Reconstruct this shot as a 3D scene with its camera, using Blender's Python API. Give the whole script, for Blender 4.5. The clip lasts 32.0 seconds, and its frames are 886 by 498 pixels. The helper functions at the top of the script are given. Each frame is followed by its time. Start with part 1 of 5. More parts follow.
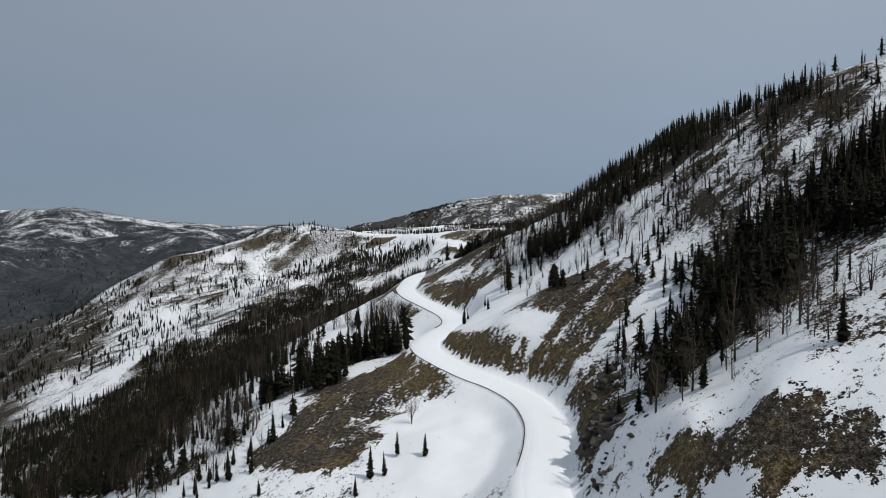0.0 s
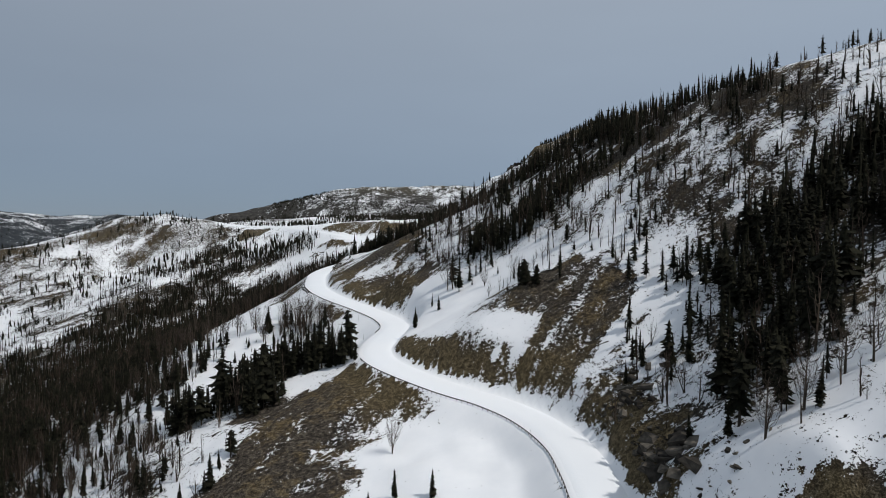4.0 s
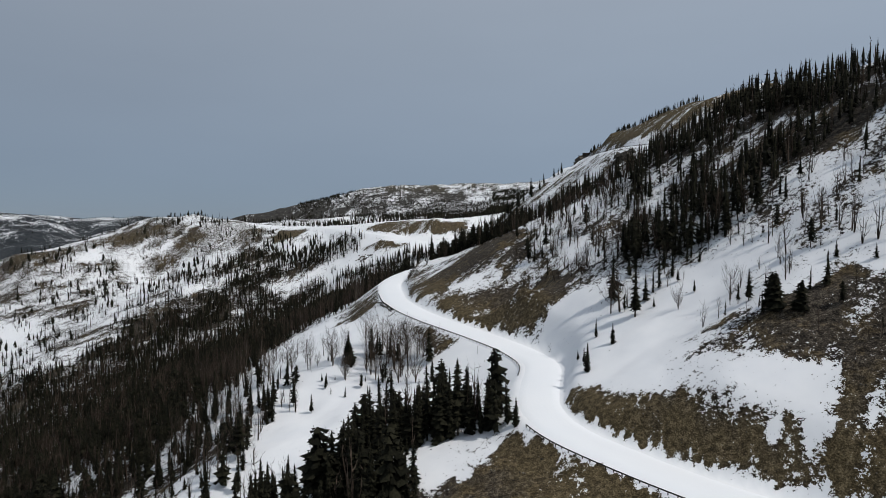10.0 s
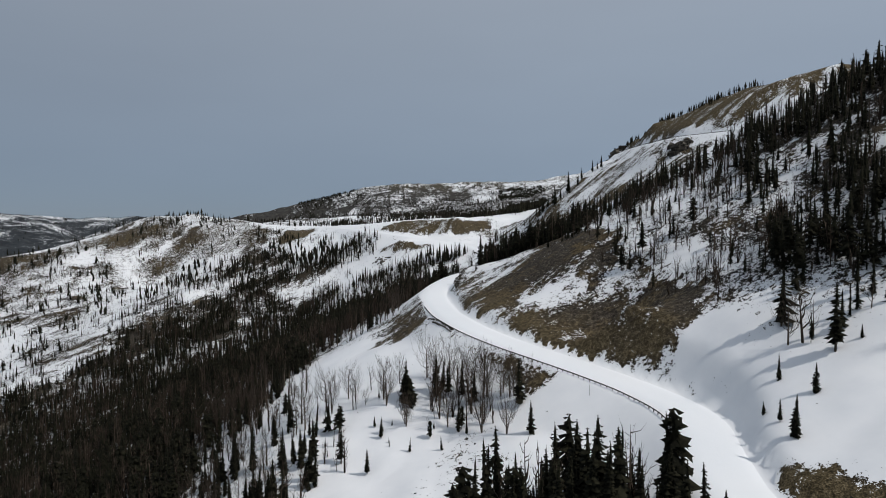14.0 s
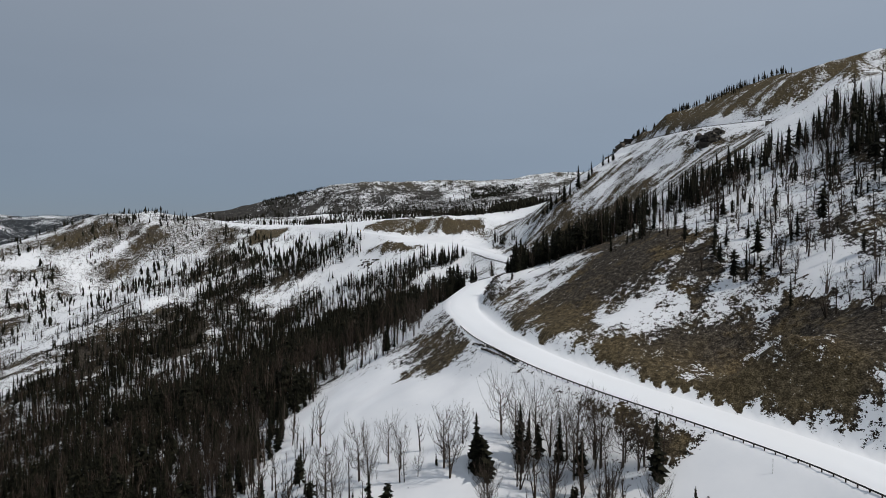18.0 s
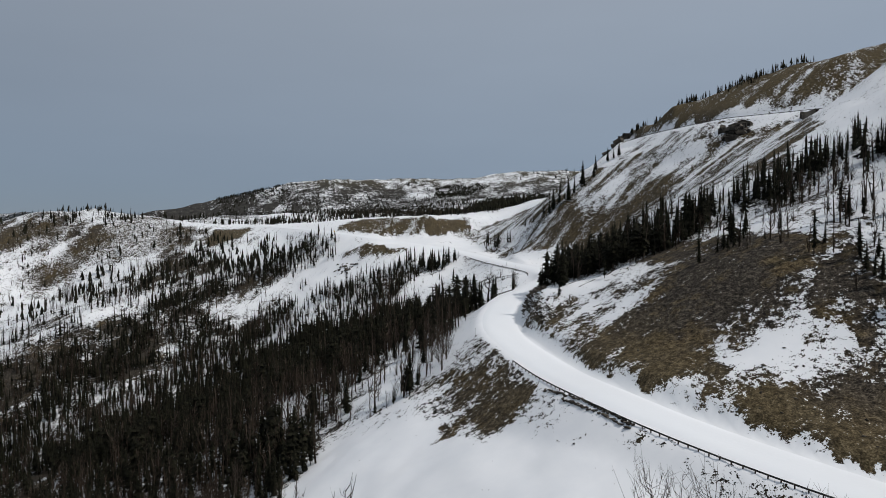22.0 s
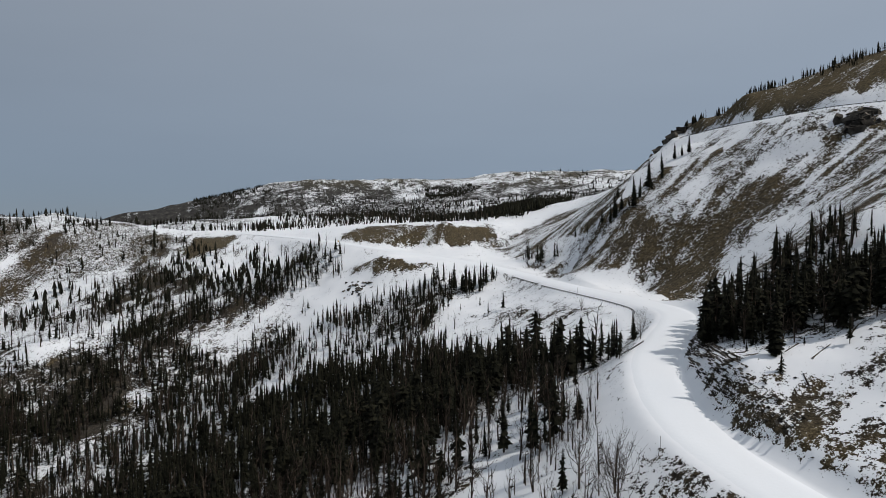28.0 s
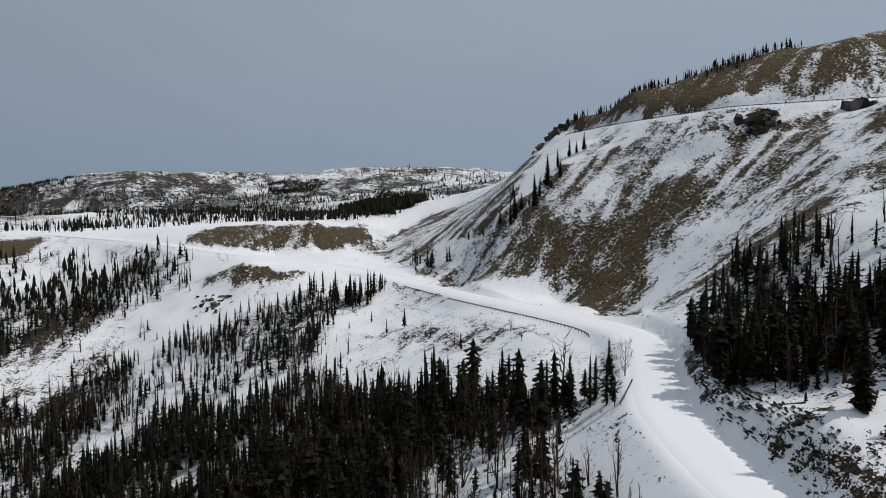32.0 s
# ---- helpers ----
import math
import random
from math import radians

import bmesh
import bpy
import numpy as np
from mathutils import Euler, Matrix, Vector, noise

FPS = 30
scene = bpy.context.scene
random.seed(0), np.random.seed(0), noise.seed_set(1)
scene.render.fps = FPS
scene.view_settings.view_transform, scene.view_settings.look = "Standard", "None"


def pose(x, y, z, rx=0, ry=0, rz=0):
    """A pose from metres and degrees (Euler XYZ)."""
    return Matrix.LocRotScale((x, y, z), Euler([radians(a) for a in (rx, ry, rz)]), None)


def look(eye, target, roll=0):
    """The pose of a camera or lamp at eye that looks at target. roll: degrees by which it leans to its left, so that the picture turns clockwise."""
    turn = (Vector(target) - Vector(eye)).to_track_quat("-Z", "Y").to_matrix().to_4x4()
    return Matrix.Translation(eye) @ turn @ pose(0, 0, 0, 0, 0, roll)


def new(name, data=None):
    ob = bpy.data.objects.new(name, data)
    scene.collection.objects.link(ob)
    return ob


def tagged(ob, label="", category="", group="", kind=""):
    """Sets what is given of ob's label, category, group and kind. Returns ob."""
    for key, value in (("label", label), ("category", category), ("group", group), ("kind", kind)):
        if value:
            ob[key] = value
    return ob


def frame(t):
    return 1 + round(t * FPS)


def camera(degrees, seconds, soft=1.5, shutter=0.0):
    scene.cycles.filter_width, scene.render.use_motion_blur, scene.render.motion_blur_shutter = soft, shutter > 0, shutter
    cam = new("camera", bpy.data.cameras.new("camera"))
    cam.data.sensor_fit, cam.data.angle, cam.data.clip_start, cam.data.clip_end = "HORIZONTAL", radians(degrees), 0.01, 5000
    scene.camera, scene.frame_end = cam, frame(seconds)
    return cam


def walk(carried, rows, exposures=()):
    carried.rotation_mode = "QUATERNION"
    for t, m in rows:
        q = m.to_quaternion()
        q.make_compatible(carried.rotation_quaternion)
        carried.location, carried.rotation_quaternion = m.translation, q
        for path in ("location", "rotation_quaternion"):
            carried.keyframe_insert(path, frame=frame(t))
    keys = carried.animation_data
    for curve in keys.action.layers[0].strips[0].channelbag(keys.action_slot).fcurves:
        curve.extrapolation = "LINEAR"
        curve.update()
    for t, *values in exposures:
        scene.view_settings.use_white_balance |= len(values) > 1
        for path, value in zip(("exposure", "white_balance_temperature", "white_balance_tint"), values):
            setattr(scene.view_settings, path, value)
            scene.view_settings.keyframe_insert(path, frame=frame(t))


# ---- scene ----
cam = camera(71.34, 32.0, soft=0.45)
# seconds, place, heading to the left, tilt up, roll
FLIGHT = [
    (0, 0.00, -0.00, 0.00, 4.94, -1.33, 0.00),
    (0.5, -4.45, 3.58, -0.14, 4.53, -1.41, 0.08),
    (1, -9.02, 7.24, -0.27, 1.62, -1.50, 0.17),
    (1.5, -13.83, 11.06, -0.39, -2.65, -1.60, 0.22),
    (2, -18.85, 15.11, -0.49, -5.43, -1.72, 0.16),
    (2.5, -23.94, 19.42, -0.56, -6.55, -1.81, 0.16),
    (3, -29.02, 23.98, -0.61, -7.30, -1.85, 0.26),
    (3.5, -34.02, 28.76, -0.65, -7.85, -1.91, 0.31),
    (5.5, -50.79, 52.27, -0.67, -9.82, -2.06, 0.38),
    (6, -53.72, 59.03, -0.67, -10.10, -2.08, 0.31),
    (6.5, -56.40, 65.91, -0.68, -9.16, -2.12, 0.22),
    (7, -58.84, 72.87, -0.70, -8.06, -2.12, 0.17),
    (7.5, -61.11, 79.91, -0.72, -7.31, -2.11, 0.08),
    (8, -63.29, 86.99, -0.74, -6.95, -2.09, 0.02),
    (8.5, -65.46, 94.12, -0.78, -6.74, -2.05, -0.03),
    (9, -67.64, 101.25, -0.81, -6.67, -2.05, -0.10),
    (9.5, -69.87, 108.37, -0.85, -6.64, -2.03, -0.13),
    (10, -72.15, 115.44, -0.89, -6.68, -2.03, -0.14),
    (10.5, -74.49, 122.46, -0.92, -6.74, -2.01, -0.14),
    (11, -76.90, 129.45, -0.95, -6.76, -2.02, -0.25),
    (11.5, -79.35, 136.42, -0.97, -6.81, -2.05, -0.29),
    (12, -81.84, 143.38, -0.98, -6.89, -2.04, -0.27),
    (12.5, -84.40, 150.39, -0.99, -6.93, -2.06, -0.25),
    (13, -87.01, 157.46, -0.98, -7.00, -2.07, -0.26),
    (13.5, -89.64, 164.57, -0.98, -7.07, -2.06, -0.24),
    (14, -92.26, 171.72, -0.97, -6.99, -2.06, -0.25),
    (14.5, -94.87, 178.88, -0.96, -6.98, -2.06, -0.28),
    (16.5, -104.86, 207.49, -1.04, -9.38, -2.11, -0.22),
    (17, -107.24, 214.70, -1.06, -9.88, -2.12, -0.17),
    (17.5, -109.56, 221.92, -1.08, -10.22, -2.13, -0.11),
    (18, -111.81, 229.13, -1.09, -10.50, -2.13, -0.12),
    (18.5, -113.93, 236.29, -1.09, -10.76, -2.13, -0.14),
    (19, -115.90, 243.38, -1.08, -11.08, -2.19, -0.14),
    (19.5, -117.76, 250.39, -1.05, -12.57, -2.22, -0.17),
    (20, -119.50, 257.33, -0.97, -13.22, -2.25, -0.11),
    (20.5, -121.14, 264.22, -0.84, -13.73, -2.27, -0.04),
    (21, -122.65, 271.06, -0.66, -14.14, -2.28, -0.06),
    (21.5, -124.04, 277.84, -0.41, -14.43, -2.21, -0.02),
    (22, -125.31, 284.48, -0.11, -14.59, -2.19, 0.04),
    (22.5, -126.47, 291.00, 0.22, -14.86, -2.20, -0.01),
    (23, -127.57, 297.51, 0.60, -15.07, -2.27, -0.04),
    (23.5, -128.62, 304.13, 1.04, -15.26, -2.28, -0.06),
    (24, -129.67, 310.94, 1.54, -15.37, -2.23, 0.01),
    (24.5, -130.70, 317.94, 2.10, -15.50, -2.17, 0.05),
    (25, -131.69, 325.04, 2.68, -15.64, -2.15, 0.07),
    (25.5, -132.65, 332.21, 3.28, -15.82, -2.11, 0.05),
    (27.5, -136.29, 361.83, 5.85, -16.30, -2.16, 0.06),
    (28, -136.96, 369.00, 6.32, -16.53, -2.18, -0.01),
    (28.5, -137.55, 376.07, 6.77, -17.66, -2.21, 0.03),
    (29, -138.03, 382.98, 7.18, -24.49, -2.28, 0.15),
    (29.5, -138.44, 389.69, 7.57, -29.75, -2.32, 0.21),
    (30, -138.84, 396.23, 7.92, -30.12, -2.34, 0.21),
    (30.5, -139.31, 402.68, 8.26, -30.23, -2.38, 0.20),
    (31, -139.89, 409.11, 8.57, -30.22, -2.44, 0.14),
    (31.5, -140.58, 415.57, 8.88, -31.07, -2.49, 0.14),
    (32, -141.31, 422.04, 9.18, -31.23, -2.54, 0.04),
]
walk(cam, [(t, pose(x, y, z, 0, 0, yaw) @ pose(0, 0, 0, 90 + tilt) @ pose(0, 0, 0, 0, 0, roll)) for t, x, y, z, yaw, tilt, roll in FLIGHT],
     [(0, 0.27, 6350, 11), (8, 0.25, 6380, 11.5), (18, 0.14, 6430, 12), (32, 0.16, 6450, 12)])

# ---- sky, sun, exposure ----
SUN_AZ = 122.0    # degrees clockwise from the flight's first heading (+y)
SUN_EL = 52.0
world = bpy.data.worlds.new("sky")
scene.world = world
world.use_nodes = True
wt = world.node_tree
wt.nodes.clear()
w_out = wt.nodes.new("ShaderNodeOutputWorld")
w_bg = wt.nodes.new("ShaderNodeBackground")
w_sky = wt.nodes.new("ShaderNodeTexSky")
w_sky.sky_type, w_sky.sun_disc = "NISHITA", False
w_sky.sun_elevation, w_sky.sun_rotation = radians(SUN_EL), radians(SUN_AZ)
w_sky.altitude = 2800
w_scale = wt.nodes.new("ShaderNodeVectorMath")
w_scale.operation = "SCALE"
w_scale.inputs[3].default_value = 0.045
w_geo = wt.nodes.new("ShaderNodeTexCoord")
w_sep = wt.nodes.new("ShaderNodeSeparateXYZ")
w_ramp = wt.nodes.new("ShaderNodeValToRGB")     # thin high overcast, paler overhead
for pos, col in ((0.0, (0.165, 0.218, 0.285)), (0.14, (0.225, 0.276, 0.334)), (0.42, (0.300, 0.342, 0.390))):
    e = w_ramp.color_ramp.elements[0] if pos == 0 else w_ramp.color_ramp.elements.new(pos)
    e.position, e.color = pos, (*col, 1)
w_ramp.color_ramp.elements[-1].color = (0.42, 0.46, 0.50, 1)
w_noise = wt.nodes.new("ShaderNodeTexNoise")
w_noise.inputs["Scale"].default_value, w_noise.inputs["Detail"].default_value = 2.2, 3
w_map = wt.nodes.new("ShaderNodeMapping")
w_map.inputs["Scale"].default_value = (1, 1, 4)
w_mr = wt.nodes.new("ShaderNodeMapRange")
w_mr.inputs[3].default_value, w_mr.inputs[4].default_value = 0.93, 1.07
w_mul = wt.nodes.new("ShaderNodeVectorMath")
w_mul.operation = "SCALE"
w_mix = wt.nodes.new("ShaderNodeMix")
w_mix.data_type, w_mix.inputs[0].default_value = "RGBA", 0.82
L = wt.links.new
L(w_sky.outputs[0], w_scale.inputs[0])
L(w_geo.outputs["Generated"], w_sep.inputs[0])
L(w_sep.outputs[2], w_ramp.inputs[0])
L(w_geo.outputs["Generated"], w_map.inputs[0])
L(w_map.outputs[0], w_noise.inputs["Vector"])
L(w_noise.outputs[0], w_mr.inputs[0])
L(w_ramp.outputs[0], w_mul.inputs[0])
w_east = wt.nodes.new("ShaderNodeMapRange")     # brighter cloud towards the sun
w_east.inputs[1].default_value, w_east.inputs[2].default_value = -0.8, 0.7
w_east.inputs[3].default_value, w_east.inputs[4].default_value = 0.84, 1.2
w_both = wt.nodes.new("ShaderNodeMath")
w_both.operation = "MULTIPLY"
L(w_sep.outputs[0], w_east.inputs[0])
L(w_mr.outputs[0], w_both.inputs[0])
L(w_east.outputs[0], w_both.inputs[1])
L(w_both.outputs[0], w_mul.inputs[3])
L(w_scale.outputs[0], w_mix.inputs["A"])
L(w_mul.outputs[0], w_mix.inputs["B"])
L(w_mix.outputs["Result"], w_bg.inputs[0])
L(w_bg.outputs[0], w_out.inputs[0])
w_bg.inputs[1].default_value = 1.0

sun = new("sun", bpy.data.lights.new("sun", "SUN"))
sun.data.energy, sun.data.angle, sun.data.color = 2.0, radians(1.2), (1.0, 0.95, 0.87)
_az, _el = radians(SUN_AZ), radians(SUN_EL)
sun.matrix_world = look((0, 0, 300), (-math.sin(_az) * math.cos(_el), -math.cos(_az) * math.cos(_el), 300 - math.sin(_el)))


# ---- small numeric tools ----
def lattice(ix, iy, seed):
    h = (ix.astype(np.int64) * 374761393 + iy.astype(np.int64) * 668265263 + seed * 974634777) & 0xFFFFFFFF
    h = ((h ^ (h >> 13)) * 1274126177) & 0xFFFFFFFF
    return ((h ^ (h >> 16)) & 0xFFFF) / 65535.0


def value_noise(x, y, seed=0):
    ix, iy = np.floor(x), np.floor(y)
    fx, fy = x - ix, y - iy
    fx, fy = fx * fx * (3 - 2 * fx), fy * fy * (3 - 2 * fy)
    a, b = lattice(ix, iy, seed), lattice(ix + 1, iy, seed)
    c, d = lattice(ix, iy + 1, seed), lattice(ix + 1, iy + 1, seed)
    return (a + (b - a) * fx) * (1 - fy) + (c + (d - c) * fx) * fy


def fbm(x, y, octaves=4, seed=0):
    out, amp, total = 0.0, 1.0, 0.0
    for k in range(octaves):
        out = out + amp * value_noise(x * 2 ** k, y * 2 ** k, seed + 17 * k)
        total, amp = total + amp, amp * 0.5
    return out / total


def smooth(lo, hi, v):
    t = np.clip((v - lo) / (hi - lo), 0, 1)
    return t * t * (3 - 2 * t)


def curve_through(points, step):
    """A smooth line through points, sampled about every step metres."""
    p = np.array(points, float)
    p = np.vstack([2 * p[0] - p[1], p, 2 * p[-1] - p[-2]])
    out = []
    for k in range(1, len(p) - 2):
        n = max(2, int(np.linalg.norm(p[k + 1] - p[k]) / step))
        t = np.linspace(0, 1, n, endpoint=False)[:, None]
        a, b, c, d = p[k - 1], p[k], p[k + 1], p[k + 2]
        out.append(0.5 * (2 * b + (c - a) * t + (2 * a - 5 * b + 4 * c - d) * t * t + (3 * b - a - 3 * c + d) * t ** 3))
    out.append(p[-2][None])
    return np.vstack(out)


# ---- plan: roads and landforms, x across, y along the flight, z up, in metres from the first camera place ----
ROAD = curve_through([
    (40, 30, -66), (24, 80, -62.5), (14, 120, -59.5), (11.4, 142, -57.5), (14.3, 163.2, -55.9), (15.1, 179.9, -54.4), (11.5, 199.2, -53.6), (3.1, 213.3, -52.4),
    (-7.4, 223.7, -51.2), (-18.8, 238.1, -49.6), (-27.2, 252.3, -48.2), (-29.6, 266, -46.8), (-25.7, 281.4, -45.2), (-19.8, 299.6, -43.6), (-22, 317.2, -42.6), (-29.2, 332.4, -41.1),
    (-37.4, 346.6, -39.7), (-46.2, 362.9, -38.4), (-53.5, 380.8, -37.1), (-58.8, 400.3, -35.8), (-60.5, 420.1, -35.6), (-61.3, 439.9, -34.2), (-60.9, 458, -32.6), (-57, 474, -30.8),
    (-50, 489, -29), (-41, 503, -27.2), (-27, 517, -25.2), (-12, 532, -23.5), (-2, 548, -22.8), (2, 570, -22.7), (4, 600, -22.8), (6, 640, -22.8)], 3.0)
ROAD_NORTH = curve_through([
    (6, 640, -22.8), (8.5, 670, -22.6), (8, 695, -21.8), (0, 722, -19.2), (-14, 748, -16.4), (-33, 776, -13.6), (-57, 804, -10), (-80, 834, -6.6), (-103, 880, -4),
    (-130, 940, -2.2), (-163, 1000, -0.6), (-204, 1050, 0.7), (-258, 1105, 2), (-310, 1180, 2.5)], 5.0)
ROAD_UPPER = curve_through([
    (225, 380, 72), (222, 440, 70), (208, 500, 66.5), (180, 545, 64), (160, 572, 63.8), (148, 592, 64.2), (139.5, 612, 64.8), (138, 641, 65.3), (138.5, 681, 66),
    (143.5, 719, 66.5), (149, 740, 66.8)], 4.0)

EAST_SLOPE = [
    (28, 113, -37), (48, 112, -30), (57, 124, -22), (35, 190, -39.5), (27, 201, -42.5), (18, 220, -39), (4, 238, -36.5), (21, 273, -22), (-4, 283, -34), (14, 280, -25),
    (37, 278, -9), (87, 202, 1), (48, 354, 8), (26, 370, 0), (-16, 352, -31), (-18, 389, -21), (-38, 421, -25), (-7, 415, -8), (-42, 457, -23), (10, 510, -11),
    (40, 515, 10), (80, 500, 32), (120, 500, 55), (60, 440, 22), (40, 300, 0), (70, 290, 20), (10, 330, -16), (37, 115, -33), (28, 202, -40), (17, 231, -32.5), (22.5, 250, -21.5), (45.5, 249, -8.5),
    (-1.5, 297, -30.5), (-17.5, 345, -30), (-42.5, 469.5, -21.5)]
EAST_CREST = [
    (168, 242, 74), (137, 288, 66), (115, 340, 59.5), (104, 400, 57), (110, 450, 60), (200, 300, 84), (260, 250, 90), (200, 420, 74), (300, 400, 85), (170, 520, 84),
    (212, 600, 105), (192, 584, 96), (232, 566, 107), (206, 625, 106), (190, 650, 101), (154, 694, 83), (160, 738, 80), (150, 762, 66), (260, 620, 108), (300, 700, 105),
    (200, 760, 76), (250, 820, 72), (200, 900, 40), (350, 900, 70), (450, 650, 115)]
SCREE = [
    (26, 575, -23), (33, 615, -22), (28, 683, -20), (24, 707, -19), (60, 575, 2), (105, 592, 36), (129, 590, 52), (53, 680, 12), (62, 640, 12), (112, 695, 54), (100, 640, 40),
    (90, 720, 36), (45, 760, -3), (100, 770, 22), (80, 830, 8), (140, 790, 44), (130, 713, 60)]
BASIN = [
    (0, 770, -13), (27, 756, -13), (-26, 748, -16), (-60, 765, -16), (34, 796, -9), (0, 800, -8.5), (-30, 812, -10), (0, 826, 8), (40, 838, 9), (-25, 848, 7), (-38, 885, 6), (-42, 930, 6), (20, 880, 9),
    (-39, 1215, 13), (56, 1197, 14), (154, 1165, 18), (-60, 1060, 4), (40, 980, 9), (-110, 1180, 3), (-150, 1280, 8), (-234, 1618, 5), (-118, 1622, 10),
    (38, 1810, 16), (228, 1350, 22), (400, 1200, 40)]
WEST_SLOPE = [
    (-118, 371, -64), (-118, 307, -72), (-93, 332, -64), (-64, 343, -53), (-80, 361, -50), (-38, 209, -62), (-55, 229, -59), (-76, 221, -66), (-165, 345, -94), (-21, 179, -62),
    (-60, 140, -84), (-120, 200, -96), (-200, 250, -128), (-150, 100, -132), (-300, 300, -178), (-250, 500, -122), (-180, 480, -88), (-125, 450, -64), (-92, 425, -49),
    (-290, 560, -132), (-420, 560, -190)]
WEST_GULLY = [
    (-366, 664, -122), (-323, 776, -78), (-256, 762, -60), (-323, 893, -62), (-270, 921, -28), (-146, 730, -74), (-97, 715, -51), (-53, 677, -41.5), (-21, 678, -33),
    (-74, 752, -30), (-82, 800, -22), (-100, 600, -64), (-60, 570, -45), (-45, 545, -36), (-160, 620, -90), (-200, 680, -94), (-200, 800, -52), (-150, 870, -26),
    (-500, 700, -158), (-600, 600, -235)]
WEST_SPUR = [
    (-290, 1060, 13), (-341, 1100, 18), (-373, 1000, 12), (-430, 940, -18), (-500, 900, -36), (-590, 905, -80), (-690, 915, -148), (-800, 940, -208), (-420, 1250, -10), (-560, 1200, -90),
    (-700, 1300, -190), (-1000, 1300, -300), (-300, 1400, 4), (-500, 1600, -100)]
FAR_WEST = [
    (-1100, 1500, -270), (-1000, 1900, -230), (-1260, 1800, -150), (-1430, 1720, -90), (-1850, 2200, -90), (-1300, 2600, -110), (-800, 2300, -150), (-2600, 3040, 150), (-2340, 3243, 138), (-2180, 3354, 122),
    (-2030, 3442, 92), (-1847, 3548, 46), (-1555, 3685, 46), (-1335, 3770, 58), (-900, 3900, -10), (-400, 4100, -40), (-1500, 3150, -20), (-1200, 3250, -40), (-1000, 3050, -60), (-750, 3200, -60), (-450, 3100, -50), (-1850, 3250, 10), (-2050, 3000, 20), (-2300, 2850, 40), (-600, 3700, -80),
    (-600, 2700, -80), (-1900, 1300, -60), (-2600, 1800, 60), (-1500, 800, -240), (-900, 600, -300)]
FAR_NORTH = [
    (-600, 2300, 18), (-483, 2285, 44), (-393, 2300, 64), (-310, 2350, 80), (-220, 2370, 100), (-101, 2340, 136), (40, 2290, 144), (320, 2290, 154), (580, 2225, 168), (740, 2155, 176), (865, 2085, 172), (970, 2025, 168), (1200, 1850, 170),
    (183, 2170, 82), (-200, 2050, 30), (480, 1950, 85), (620, 1850, 90), (300, 3000, 100), (1200, 2700, 150), (2000, 2000, 150), (1500, 1000, 120), (800, 1000, 90)]
SOUTH = [
    (0, 0, -72), (-100, -100, -125), (100, 0, -12), (150, 100, 28), (62, 40, -42), (200, -100, 40), (-300, 0, -230), (20, 80, -62), (800, 200, 100), (600, -300, 90),
    (-800, 0, -330), (-300, -400, -260), (200, -500, -20), (-1500, -300, -200), (1500, -300, 110)]


def spline_setup():
    pts = np.array(EAST_SLOPE + EAST_CREST + SCREE + BASIN + WEST_SLOPE + WEST_GULLY + WEST_SPUR + FAR_WEST + FAR_NORTH + SOUTH, float)
    road = np.vstack([ROAD[::5], ROAD_NORTH[::6], ROAD_UPPER[::8]])
    pts = np.vstack([pts, road])
    n = len(pts)
    # lengths are squeezed with distance so that near forms stay crisp
    uv = squeeze(pts[:, 0], pts[:, 1])
    d = np.linalg.norm(uv[:, None] - uv[None], axis=2)
    k = d + np.eye(n) * 0.05
    a = np.zeros((n + 3, n + 3))
    a[:n, :n] = k
    a[:n, n:], a[n:, :n] = np.c_[np.ones(n), uv], np.c_[np.ones(n), uv].T
    return uv, np.linalg.solve(a, np.r_[pts[:, 2], 0, 0, 0])


def squeeze(x, y):
    return np.stack([100 * np.arcsinh((x + 20) / 100 / 2.5) * 2.5, np.asarray(y, float)], -1) / 100


SPL_UV, SPL_W = spline_setup()


def base_height(x, y):
    x, y = np.asarray(x, float).ravel(), np.asarray(y, float).ravel()
    out = np.empty(len(x))
    for k in range(0, len(x), 20000):
        uv = squeeze(x[k:k + 20000], y[k:k + 20000])
        d = np.sqrt(((uv[:, None] - SPL_UV[None]) ** 2).sum(2))
        out[k:k + 20000] = d @ SPL_W[:-3] + SPL_W[-3] + uv @ SPL_W[-2:]
    return out


def beside(line, x, y, reach):
    """Distance to a line in plan, its height there, and on which side (+1: right of its direction)."""
    dist, z, side = np.full(len(x), 1e9), np.zeros(len(x)), np.zeros(len(x))
    lo, hi = line[:, :2].min(0) - reach, line[:, :2].max(0) + reach
    near = np.where((x > lo[0]) & (x < hi[0]) & (y > lo[1]) & (y < hi[1]))[0]
    a, b = line[:-1], line[1:]
    ab = b - a
    for k in range(0, len(near), 8000):
        i = near[k:k + 8000]
        px, py = x[i][:, None] - a[:, 0], y[i][:, None] - a[:, 1]
        t = np.clip((px * ab[:, 0] + py * ab[:, 1]) / (ab[:, 0] ** 2 + ab[:, 1] ** 2), 0, 1)
        dx, dy = px - t * ab[:, 0], py - t * ab[:, 1]
        dd = dx * dx + dy * dy
        j = dd.argmin(1)
        r = np.arange(len(i))
        dist[i] = np.sqrt(dd[r, j])
        z[i] = a[j, 2] + t[r, j] * ab[j, 2]
        side[i] = np.sign(ab[j, 1] * px[r, j] - ab[j, 0] * py[r, j])
    return dist, z, side


ROADS = ((ROAD, 6.6, 60), (ROAD_NORTH, 6.0, 50), (ROAD_UPPER, 4.5, 40))


